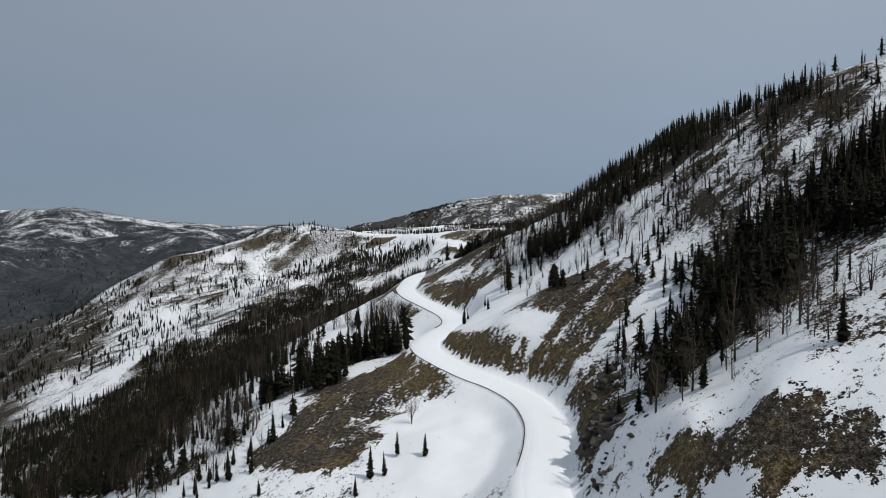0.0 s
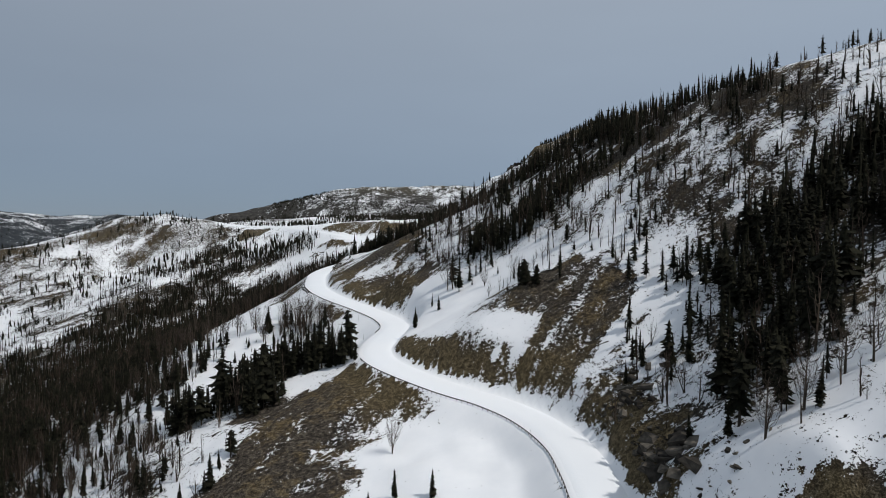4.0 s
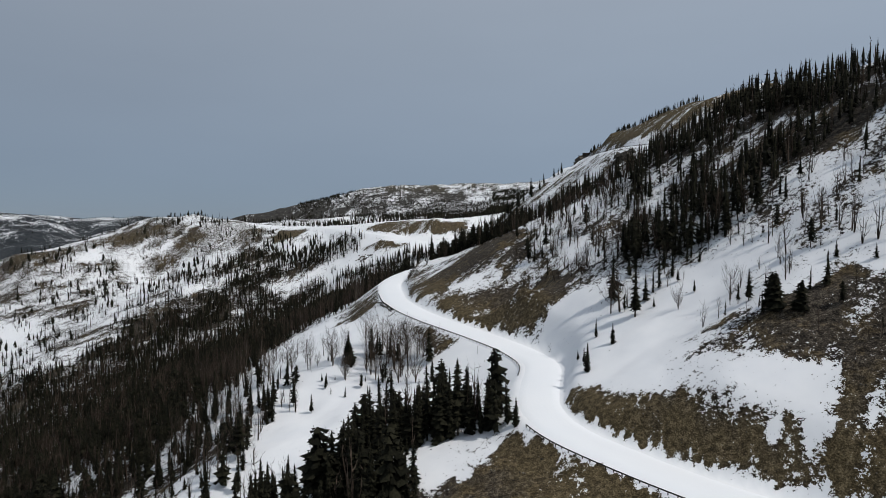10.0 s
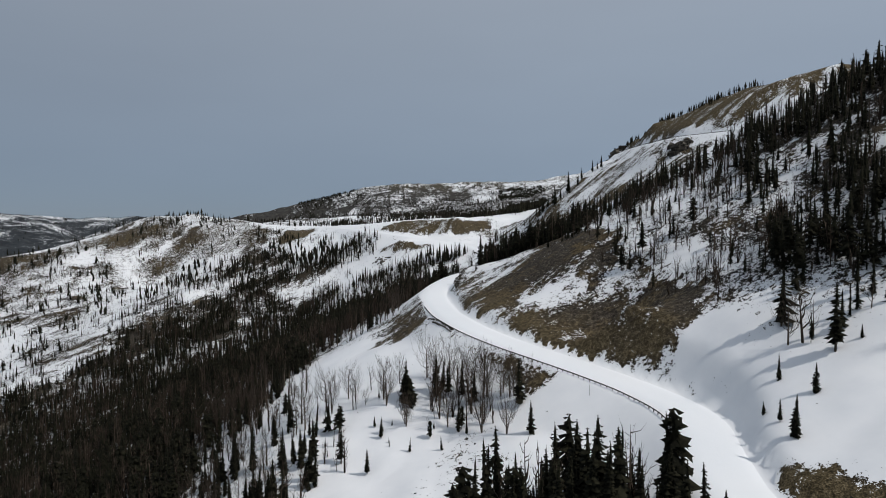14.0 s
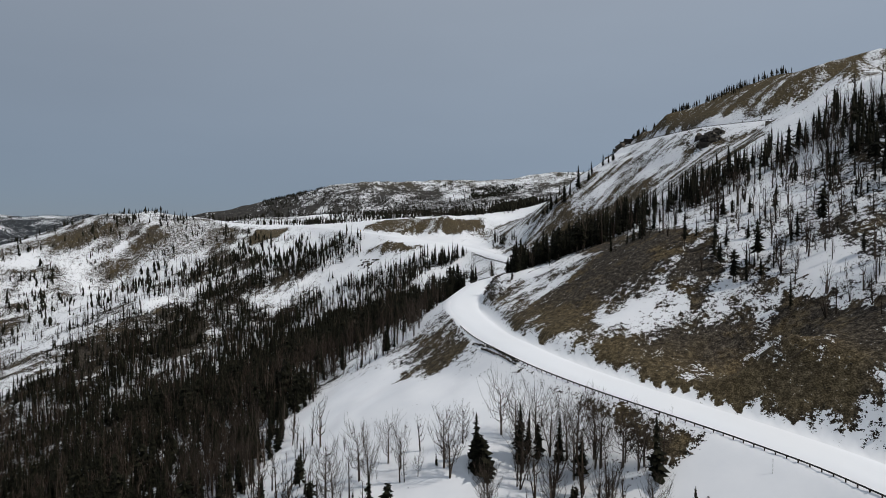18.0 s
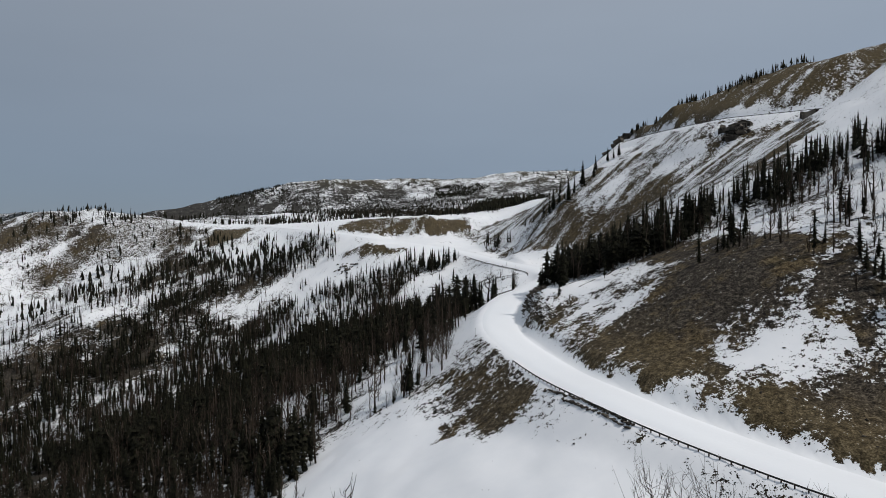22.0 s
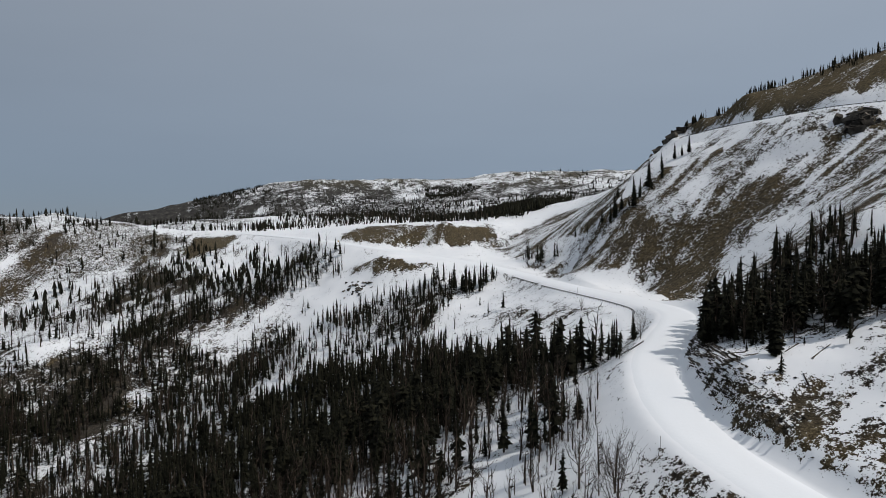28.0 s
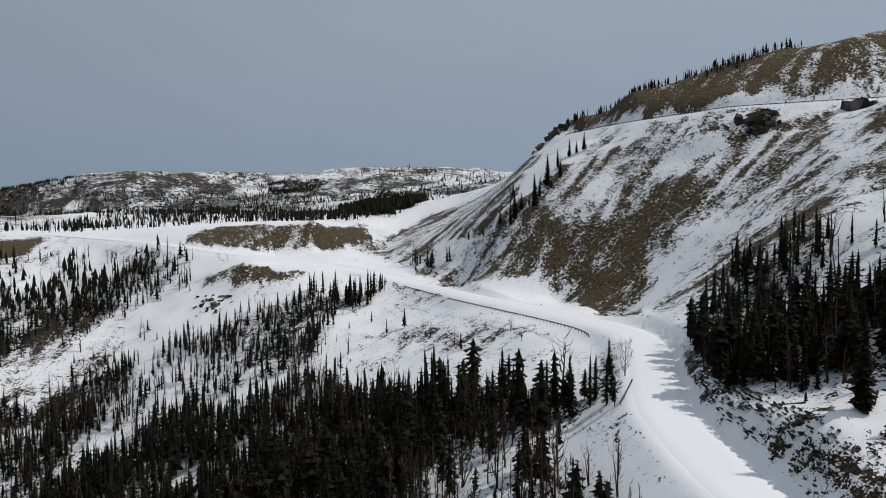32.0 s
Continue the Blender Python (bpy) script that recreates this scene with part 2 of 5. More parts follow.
def ground_height(x, y, rough=True):
    shape = np.shape(x)
    x, y = np.asarray(x, float).ravel(), np.asarray(y, float).ravel()
    h = base_height(x, y)
    far = smooth(500, 2500, np.hypot(x + 40, y - 350))
    clear = np.ones(len(x))
    for line, half, reach in ROADS:
        d, z, side = beside(line, x, y, reach)
        clear = np.minimum(clear, smooth(half, half + 14, d))
    if rough:
        n1 = fbm(x / 60, y / 60, 4, 3) - 0.5
        n2 = fbm(x / 9, y / 9, 4, 9) - 0.5
        n3 = 1 - np.abs(2 * fbm(x / 420, y / 420, 5, 21) - 1)
        ridge = 1 - np.abs(2 * fbm((x + 0.4 * y) / 520, (y - 0.4 * x) / 900, 4, 27) - 1)
        h = h + smooth(-900, -1300, x) * smooth(1000, 1500, y) * smooth(3600, 2800, y) * (ridge - 0.72) * 190
        h = h + clear * (n1 * 6 * (1 + 1.5 * far) + n2 * 1.5) + far * (n3 - 0.75) * 34 + far * (fbm(x / 70, y / 70, 4, 33) - 0.5) * 12
    for line, half, reach in ROADS:
        d, z, side = beside(line, x, y, reach)
        over = np.maximum(d - half, 0)
        cut = np.where(d < 900, z + over * 1.5, h)
        fill = np.where(d < 900, z - over * 0.72, h)
        fade = smooth(reach * 0.55, reach * 0.95, d)
        h = h * fade + np.clip(h, fill, cut) * (1 - fade)
        h = np.where(d < half, z - 0.12, h)
    return h.reshape(shape)


# ---- materials ----
def material(name, build):
    m = bpy.data.materials.new(name)
    m.use_nodes = True
    t = m.node_tree
    b = t.nodes["Principled BSDF"]
    build(t, b)
    return m


def node(t, kind, **values):
    n = t.nodes.new(kind)
    for key, v in values.items():
        n.inputs[key.replace("_", " ")].default_value = v
    return n


def noise_node(t, scale, detail=4, rough=0.55, stretch=None):
    n = node(t, "ShaderNodeTexNoise", Scale=scale, Detail=detail, Roughness=rough)
    c = t.nodes.new("ShaderNodeTexCoord")
    if stretch:
        mp = node(t, "ShaderNodeMapping", Scale=stretch)
        t.links.new(c.outputs["Object"], mp.inputs[0])
        t.links.new(mp.outputs[0], n.inputs["Vector"])
    else:
        t.links.new(c.outputs["Object"], n.inputs["Vector"])
    return n


def ramp(t, source, stops):
    r = t.nodes.new("ShaderNodeValToRGB")
    e = r.color_ramp.elements
    while len(e) < len(stops):
        e.new(0.5)
    for el, (p, c) in zip(e, stops):
        el.position, el.color = p, (*c, 1) if len(c) == 3 else c
    t.links.new(source, r.inputs[0])
    return r


def math_node(t, op, a, b):
    n = t.nodes.new("ShaderNodeMath")
    n.operation = op
    for k, v in enumerate((a, b)):
        if isinstance(v, (int, float)):
            n.inputs[k].default_value = v
        else:
            t.links.new(v, n.inputs[k])
    return n.outputs[0]


def mix_color(t, fac, a, b):
    n = t.nodes.new("ShaderNodeMix")
    n.data_type = "RGBA"
    for key, v in ((0, fac), ("A", a), ("B", b)):
        if isinstance(v, (int, float)):
            n.inputs[key].default_value = v
        elif isinstance(v, tuple):
            n.inputs[key].default_value = (*v, 1)
        else:
            t.links.new(v, n.inputs[key])
    return n.outputs["Result"]


def bump(t, b, height, strength, distance=0.1):
    n = node(t, "ShaderNodeBump", Strength=strength, Distance=distance)
    t.links.new(height, n.inputs["Height"])
    t.links.new(n.outputs[0], b.inputs["Normal"])
    return n


def build_ground(t, b):
    at = t.nodes.new("ShaderNodeAttribute")
    at.attribute_name = "cover"
    sep = t.nodes.new("ShaderNodeSeparateColor")
    t.links.new(at.outputs["Color"], sep.inputs[0])
    snow, dark, warm = sep.outputs
    huge = noise_node(t, 0.016, 6, 0.62)
    big = noise_node(t, 0.09, 6, 0.62)
    clump = noise_node(t, 0.26, 6, 0.66)
    fine = noise_node(t, 0.85, 3, 0.6)
    grit = noise_node(t, 3.2, 2, 0.6)
    s = snow
    for src, amp in ((grit, 1.3), (fine, 1.9), (clump, 1.25)):
        s = math_node(t, "ADD", s, math_node(t, "MULTIPLY", math_node(t, "SUBTRACT", src.outputs[0], 0.5), amp))
    for src, amp in ((big, 2.0), (huge, 2.1)):
        s = math_node(t, "ADD", s, math_node(t, "MULTIPLY", math_node(t, "MULTIPLY", math_node(t, "SUBTRACT", src.outputs[0], 0.5), amp), at.outputs["Alpha"]))
    mask = ramp(t, s, ((0.485, (0, 0, 0)), (0.515, (1, 1, 1)))).outputs[0]
    stone = math_node(t, "ADD", math_node(t, "MULTIPLY", fine.outputs[0], 0.5), math_node(t, "MULTIPLY", grit.outputs[0], 0.5))
    soil = ramp(t, stone, ((0.38, (0.014, 0.010, 0.006)), (0.5, (0.084, 0.061, 0.030)), (0.63, (0.225, 0.176, 0.102)))).outputs[0]
    scree = ramp(t, stone, ((0.38, (0.005, 0.004, 0.0035)), (0.5, (0.040, 0.033, 0.025)), (0.63, (0.150, 0.128, 0.100)))).outputs[0]
    wide = math_node(t, "ADD", math_node(t, "MULTIPLY", stone, 0.4), math_node(t, "ADD", math_node(t, "MULTIPLY", huge.outputs[0], 0.35), math_node(t, "MULTIPLY", big.outputs[0], 0.25)))
    dark_ground = ramp(t, wide, ((0.42, (0.008, 0.008, 0.008)), (0.5, (0.024, 0.022, 0.019)), (0.58, (0.070, 0.062, 0.050)))).outputs[0]
    # distant forest canopy; the haze of distance is put into its colour as blue
    hazy_canopy = ramp(t, wide, ((0.42, (0.014, 0.018, 0.021)), (0.5, (0.030, 0.037, 0.044)), (0.58, (0.062, 0.068, 0.074)))).outputs[0]
    dark_ground = mix_color(t, at.outputs["Alpha"], dark_ground, hazy_canopy)
    grass = ramp(t, big.outputs[0], ((0.3, (0.062, 0.052, 0.024)), (0.7, (0.130, 0.108, 0.058)))).outputs[0]
    crag = ramp(t, big.outputs[0], ((0.3, (0.018, 0.017, 0.016)), (0.55, (0.055, 0.052, 0.047)), (0.75, (0.115, 0.105, 0.09)))).outputs[0]
    kind = math_node(t, "ADD", math_node(t, "MULTIPLY", big.outputs[0], 0.6), math_node(t, "MULTIPLY", clump.outputs[0], 0.4))
    bare = mix_color(t, ramp(t, kind, ((0.40, (0, 0, 0)), (0.51, (1, 1, 1)))).outputs[0], soil, scree)
    bare = mix_color(t, at.outputs["Alpha"], bare, crag)
    bare = mix_color(t, warm, bare, mix_color(t, at.outputs["Alpha"], mix_color(t, 0.2, mix_color(t, 0.15, soil, scree), grass), grass))
    bare = mix_color(t, dark, bare, dark_ground)
    white = ramp(t, big.outputs[0], ((0.3, (0.78, 0.80, 0.825)), (0.7, (0.86, 0.872, 0.885)))).outputs[0]
    t.links.new(mix_color(t, mask, bare, white), b.inputs["Base Color"])
    t.links.new(ramp(t, mask, ((0, (0.95,) * 3), (1, (0.55,) * 3))).outputs[0], b.inputs["Roughness"])
    b.inputs["Specular IOR Level"].default_value = 0.15
    stones = node(t, "ShaderNodeTexVoronoi", Scale=2.4)
    c = t.nodes.new("ShaderNodeTexCoord")
    t.links.new(c.outputs["Object"], stones.inputs["Vector"])
    rocky = math_node(t, "MULTIPLY", math_node(t, "ADD", math_node(t, "MULTIPLY", stones.outputs["Distance"], 0.45), stone), math_node(t, "SUBTRACT", 1.03, mask))
    bump(t, b, math_node(t, "ADD", rocky, math_node(t, "MULTIPLY", mask, 0.35)), 0.8, 0.4)


GROUND = material("snow_soil_ground", build_ground)


def build_road_snow(t, b):
    big = noise_node(t, 0.05, 3)
    fine = noise_node(t, 1.2, 5, 0.6, (1, 1, 1))
    c = mix_color(t, big.outputs[0], (0.80, 0.83, 0.86), (0.86, 0.875, 0.89))
    t.links.new(c, b.inputs["Base Color"])
    b.inputs["Roughness"].default_value = 0.5
    b.inputs["Specular IOR Level"].default_value = 0.25
    bump(t, b, fine.outputs[0], 0.25, 0.15)


ROAD_SNOW = material("wind_packed_snow", build_road_snow)


def plain(name, stops, scale=3.0, rough=0.9, metal=0.0, relief=0.3, stretch=None, random_tint=0.0):
    def build(t, b):
        n = noise_node(t, scale, 5, 0.6, stretch)
        src = n.outputs[0]
        if random_tint:
            info = t.nodes.new("ShaderNodeObjectInfo")
            g = t.nodes.new("ShaderNodeNewGeometry")
            r = math_node(t, "MULTIPLY", math_node(t, "SUBTRACT", math_node(t, "FRACT", math_node(t, "ADD", info.outputs["Random"], g.outputs["Random Per Island"]), 0), 0.5), random_tint)
            src = math_node(t, "ADD", src, r)
        t.links.new(ramp(t, src, stops).outputs[0], b.inputs["Base Color"])
        b.inputs["Roughness"].default_value, b.inputs["Metallic"].default_value = rough, metal
        b.inputs["Specular IOR Level"].default_value = 0.08 if not metal else 0.4
        if relief:
            bump(t, b, n.outputs[0], relief, 0.05)
    return material(name, build)


NEEDLES = plain("fir_needles", ((0.2, (0.004, 0.0043, 0.0028)), (0.5, (0.0108, 0.0110, 0.0068)), (0.85, (0.027, 0.026, 0.016))), 2.5, 0.95, 0, 0.0, None, 0.5)
BARK = plain("fir_bark", ((0.3, (0.03, 0.024, 0.019)), (0.7, (0.08, 0.066, 0.053))), 6, 0.95, 0, 0.5, (3, 3, 0.6))
DEADWOOD = plain("weathered_dead_wood", ((0.2, (0.016, 0.012, 0.009)), (0.55, (0.042, 0.032, 0.0245)), (0.85, (0.105, 0.082, 0.064))), 4, 0.95, 0, 0.3, (3, 3, 0.5), 0.55)
ROCK = plain("grey_brown_rock", ((0.25, (0.020, 0.018, 0.016)), (0.5, (0.062, 0.055, 0.046)), (0.8, (0.16, 0.142, 0.118))), 0.8, 0.95, 0, 0.8, None, 0.5)
PALE_DEADWOOD = plain("pale_dead_twigs", ((0.2, (0.035, 0.028, 0.022)), (0.55, (0.088, 0.071, 0.057)), (0.85, (0.17, 0.14, 0.115))), 4, 0.95, 0, 0.3, (3, 3, 0.5), 0.5)
TWIGS = plain("dry_dark_twigs", ((0.2, (0.022, 0.017, 0.013)), (0.55, (0.055, 0.043, 0.034)), (0.85, (0.115, 0.092, 0.074))), 4, 0.95, 0, 0.3, (3, 3, 0.5), 0.5)
PALE_ROCK = plain("snow_dusted_rock", ((0.3, (0.25, 0.24, 0.23)), (0.7, (0.7, 0.71, 0.72))), 1.2, 0.9, 0, 0.6)
STEEL = plain("weathered_guardrail_steel", ((0.3, (0.022, 0.020, 0.019)), (0.7, (0.05, 0.047, 0.044))), 2.0, 0.75, 0.2, 0.1)
POST_WOOD = plain("treated_post_timber", ((0.3, (0.025, 0.02, 0.016)), (0.7, (0.06, 0.05, 0.04))), 8, 0.9, 0, 0.4, (2, 2, 0.4))


# ---- mesh helpers ----
def mesh_from(name, verts, faces, mats, smooth_shade=False):
    me = bpy.data.meshes.new(name)
    verts, faces = np.asarray(verts, np.float32), np.asarray(faces, np.int32)
    k = faces.shape[1]
    me.vertices.add(len(verts))
    me.vertices.foreach_set("co", verts.ravel())
    me.loops.add(faces.size)
    me.loops.foreach_set("vertex_index", faces.ravel())
    me.polygons.add(len(faces))
    me.polygons.foreach_set("loop_start", np.arange(0, faces.size, k, dtype=np.int32))
    if smooth_shade:
        me.polygons.foreach_set("use_smooth", np.ones(len(faces), bool))
    me.update(calc_edges=True)
    for m in mats:
        me.materials.append(m)
    return me


def part(name, me, parent, label=""):
    ob = new(name, me)
    ob.parent = parent
    if label:
        ob["label"] = label
    return ob


# ---- the ground: one sheet to the horizon ----
def axis(fine_lo, fine_hi, lo, hi, step, grow):
    mid = list(np.arange(fine_lo, fine_hi, step))
    up, s = [fine_hi], step
    while up[-1] < hi:
        s *= grow
        up.append(up[-1] + s)
    down, s = [fine_lo - step], step
    while down[-1] > lo:
        s *= grow
        down.append(down[-1] - s)
    return np.array(down[::-1] + mid + up)


# how much bare soil or rock shows through the snow, as outlines in plan; later ones lie over earlier ones
PATCHES = []


def bare_patch(amount, *corners):
    PATCHES.append((amount, np.array(corners, float)))


bare_patch(0.75, (16, 142), (23, 176), (29, 190), (39, 185), (32, 139), (26, 140))
bare_patch(0.78, (12, 700), (42, 687), (88, 682), (125, 638), (140, 595), (119, 534), (61, 509), (34, 517), (26, 552), (29, 579), (37, 617))
bare_patch(0.84, (41, 662), (114, 639), (108, 621), (52, 633))
bare_patch(0.8, (50, 589), (90, 586), (99, 574), (32, 550))
bare_patch(1.1, (154, 746), (172, 738), (186, 641), (198, 616), (212, 576), (185, 563), (157, 591), (145, 647))
bare_patch(0.5, (-13, 596), (-7, 580), (-13, 562), (-14, 557), (-18, 590))
bare_patch(0.74, (130, 652), (130, 536), (47, 469), (68, 505), (31, 513), (15, 540), (40, 613), (67, 618))
bare_patch(0.76, (132, 604), (136, 542), (61, 509), (35, 515), (46, 540))
bare_patch(0.7, (24, 798), (98, 838), (128, 777), (127, 738), (57, 682), (43, 717), (22, 730))
bare_patch(-0.4, (-94, 420), (-79, 401), (-66, 386), (-58, 364), (-65, 364), (-74, 371), (-86, 364), (-112, 389))
bare_patch(-0.35, (-134, 418), (-115, 451), (-92, 436), (-83, 404), (-75, 385), (-73, 371), (-91, 369))
bare_patch(-0.3, (-118, 375), (-103, 397), (-85, 399), (-73, 354), (-76, 324), (-90, 308), (-108, 309))
bare_patch(-0.35, (-29, 207), (-12, 214), (2, 201), (8, 174), (3, 146), (-36, 172))
bare_patch(-0.3, (-8, 305), (1, 301), (22, 275), (11, 269), (-8, 260), (-18, 268), (-15, 293))
bare_patch(1.2, (-52, 446), (-39, 466), (-19, 435), (5, 423), (3, 375), (4, 320), (-9, 320), (-28, 345), (-45, 380))
bare_patch(0.45, (-43, 415), (-26, 404), (-6, 396), (1, 367), (-9, 367), (-26, 378))
bare_patch(1.25, (-24, 264), (-17, 271), (-11, 257), (-1, 236), (11, 227), (22, 228), (16, 237), (6, 258), (21, 263), (32, 252), (47, 253), (52, 227), (43, 211), (35, 205), (28, 204), (28, 194), (25, 191), (23, 199), (19, 209), (11, 219), (1, 226), (-13, 239))
bare_patch(0.05, (-5, 265), (6, 256), (16, 236), (22, 228), (20, 227), (11, 227), (4, 233), (0, 239), (-7, 253))
bare_patch(0.15, (21, 225), (28, 224), (26, 222), (19, 220))
bare_patch(1.4, (-36, 254), (-43, 260), (-46, 248), (-59, 249), (-71, 251), (-79, 244), (-81, 237), (-31, 216), (-21, 216), (-11, 212), (-10, 214), (-18, 225), (-28, 239))
bare_patch(0.2, (-53, 254), (-45, 256), (-42, 251), (-50, 248))
bare_patch(1.4, (-39, 258), (-15, 219), (-12, 214), (-26, 220), (-33, 214), (-36, 201), (-43, 185), (-45, 177), (-83, 196), (-72, 212), (-76, 242), (-59, 238), (-49, 253))
bare_patch(1.6, (30, 117), (33, 118), (39, 118), (43, 114), (46, 112), (48, 113), (51, 108), (52, 101), (53, 97), (51, 95), (47, 97), (43, 97))
bare_patch(0.2, (40, 109), (42, 103), (41, 101), (40, 105))
bare_patch(0.95, (24, 185), (31, 179), (36, 168), (32, 152), (25, 140), (24, 134), (18, 145), (23, 167))
bare_patch(1.4, (-22, 265), (-16, 266), (-10, 259), (-6, 248), (-3, 242), (3, 235), (0, 232), (-20, 244), (-22, 255))
bare_patch(0.9, (8, 265), (18, 266), (22, 256), (10, 243), (6, 253))
bare_patch(0.15, (-12, 255), (-9, 250), (-10, 240), (-13, 243))
bare_patch(1.25, (-46, 487), (-31, 452), (-15, 459), (3, 474), (2, 437), (2, 404), (2, 391), (1, 380), (-5, 376), (-3, 359), (-24, 340), (-28, 346), (-38, 362), (-43, 373), (-52, 405), (-54, 434))
bare_patch(0.25, (-24, 394), (-15, 394), (-12, 382), (-18, 377), (-35, 379), (-33, 387), (-40, 400), (-40, 408), (-29, 393))
bare_patch(0.1, (-9, 361), (-7, 356), (-20, 346), (-12, 357))
bare_patch(0.5, (-46, 482), (-31, 452), (-30, 438), (-43, 425), (-52, 406), (-54, 434))
bare_patch(0.8, (-48, 482), (-31, 471), (-25, 453), (-31, 427), (-42, 423), (-54, 413), (-54, 429), (-55, 451))
bare_patch(0.62, (-36, 463), (-23, 457), (-12, 450), (-18, 440), (-32, 440), (-41, 440), (-43, 449))
bare_patch(0.74, (-79, 450), (-73, 439), (-72, 428), (-69, 414), (-73, 411), (-78, 409), (-88, 415), (-94, 423), (-84, 434))
bare_patch(0.35, (-72, 443), (-70, 428), (-70, 417), (-79, 422), (-78, 432))
bare_patch(0.84, (-75, 444), (-69, 432), (-70, 409), (-74, 403), (-81, 413), (-91, 421), (-81, 438))
bare_patch(1, (-64, 385), (-57, 377), (-60, 374), (-65, 381))
bare_patch(1, (-57, 366), (-52, 359), (-47, 348), (-46, 343), (-52, 348), (-55, 356))
bare_patch(0.9, (-53, 357), (-39, 330), (-40, 326), (-47, 335), (-56, 353))
bare_patch(1.2, (-202, 923), (-190, 982), (-159, 970), (-163, 926), (-189, 910))
bare_patch(1.15, (-73, 864), (-42, 870), (-1, 824), (48, 831), (30, 808), (-1, 802), (-60, 817), (-76, 841))
bare_patch(1.2, (-84, 780), (-70, 774), (-47, 752), (-32, 740), (-44, 737), (-66, 751))
bare_patch(0, (-63, 798), (-30, 817), (10, 793), (12, 717), (-11, 719), (-31, 739), (-46, 753), (-70, 778))
bare_patch(0.6, (-396, 928), (-378, 956), (-337, 975), (-329, 964), (-358, 941), (-391, 916))
bare_patch(0.42, (-304, 995), (-266, 1034), (-208, 973), (-229, 919), (-274, 912), (-304, 910), (-358, 900), (-327, 923), (-296, 941))
bare_patch(0.62, (-491, 889), (-466, 908), (-431, 942), (-371, 978), (-344, 978), (-389, 932), (-439, 902), (-487, 882))
bare_patch(0.42, (-340, 903), (-308, 950), (-255, 992), (-212, 954), (-261, 922), (-297, 907))
bare_patch(1.15, (35, 614), (45, 610), (57, 615), (68, 601), (62, 589), (48, 581), (35, 577), (8, 554))
bare_patch(0.85, (77, 599), (101, 601), (90, 579), (77, 574), (74, 587))
bare_patch(1.05, (111, 599), (116, 594), (110, 586), (99, 585))
bare_patch(0.72, (21, 699), (37, 689), (43, 655), (56, 643), (47, 641), (27, 650), (15, 664))
bare_patch(0.66, (86, 652), (113, 647), (128, 621), (123, 607), (102, 628), (69, 633), (57, 640))
bare_patch(0.72, (118, 578), (140, 578), (147, 569), (93, 540), (78, 546), (79, 557))
bare_patch(1.1, (133, 550), (111, 510), (82, 497), (68, 504), (74, 517))
bare_patch(0.05, (137, 562), (136, 553), (78, 519), (55, 511), (58, 524), (88, 537))
bare_patch(0.05, (98, 624), (119, 606), (148, 605), (126, 595), (108, 600), (88, 611))
bare_patch(0.58, (-43, 495), (-38, 492), (-48, 469), (-46, 450), (-52, 444), (-54, 451), (-52, 468))
bare_patch(1, (-54, 450), (-50, 451), (-44, 447), (-42, 439), (-47, 437))
bare_patch(0.8, (-46, 460), (-33, 458), (-26, 452), (-32, 451), (-43, 454), (-49, 456))
bare_patch(0.62, (47, 217), (58, 219), (26, 183), (23, 188), (29, 192), (39, 207))
bare_patch(1.7, (29, 124), (37, 118), (45, 114), (49, 114), (53, 109), (54, 99), (56, 94), (53, 89), (29, 117))
bare_patch(0.25, (40, 109), (42, 103), (41, 100), (40, 104))
bare_patch(1.3, (23, 195), (37, 192), (34, 165), (24, 144), (22, 134), (15, 137), (21, 167))
bare_patch(1.4, (19, 135), (26, 128), (30, 122), (29, 117))
bare_patch(0.3, (38, 189), (50, 195), (58, 193), (56, 179), (43, 164), (40, 165), (37, 171), (34, 177))
bare_patch(-0.1, (34, 155), (38, 152), (29, 142), (27, 150))
bare_patch(-0.6, (-37, 334), (-30, 323), (-24, 308), (-24, 292), (-60, 318), (-60, 332), (-48, 331))
bare_patch(-0.4, (-9, 328), (-2, 332), (6, 324), (-8, 303), (-13, 314), (-15, 322))
bare_patch(0.95, (-24, 344), (-14, 330), (-8, 336), (-6, 348), (-14, 352))
bare_patch(0.42, (-32, 387), (-21, 395), (-15, 393), (-13, 383), (-19, 381), (-34, 378))
bare_patch(0.05, (-12, 362), (-8, 361), (-18, 344), (-22, 345))
bare_patch(0.5, (62, 597), (74, 590), (89, 581), (69, 557), (38, 549), (7, 535), (10, 549))
bare_patch(0.2, (-30, 484), (-28, 472), (-22, 464), (-11, 460), (-15, 451), (-23, 448), (-27, 454), (-35, 460), (-45, 466), (-43, 473))
bare_patch(0.55, (-37, 455), (-31, 452), (-26, 447), (-39, 440), (-43, 448), (-45, 452))


def inside(corners, x, y):
    hit = np.zeros(len(x), bool)
    for (x0, y0), (x1, y1) in zip(corners, np.roll(corners, -1, 0)):
        cross = (y0 > y) != (y1 > y)
        hit ^= cross & (x < (x1 - x0) * (y - y0) / ((y1 - y0) if y1 != y0 else 1e-9) + x0)
    return hit


# ---- trees in plan ----
rng = np.random.default_rng(7)
# stands of trees, as outlines in plan: trees per 100 square metres, share of dead ones, height; later ones replace earlier ones
OUTLINES = []


def stand(per100, dead, tall, *corners):
    OUTLINES.append((per100, dead, tall, np.array(corners, float)))


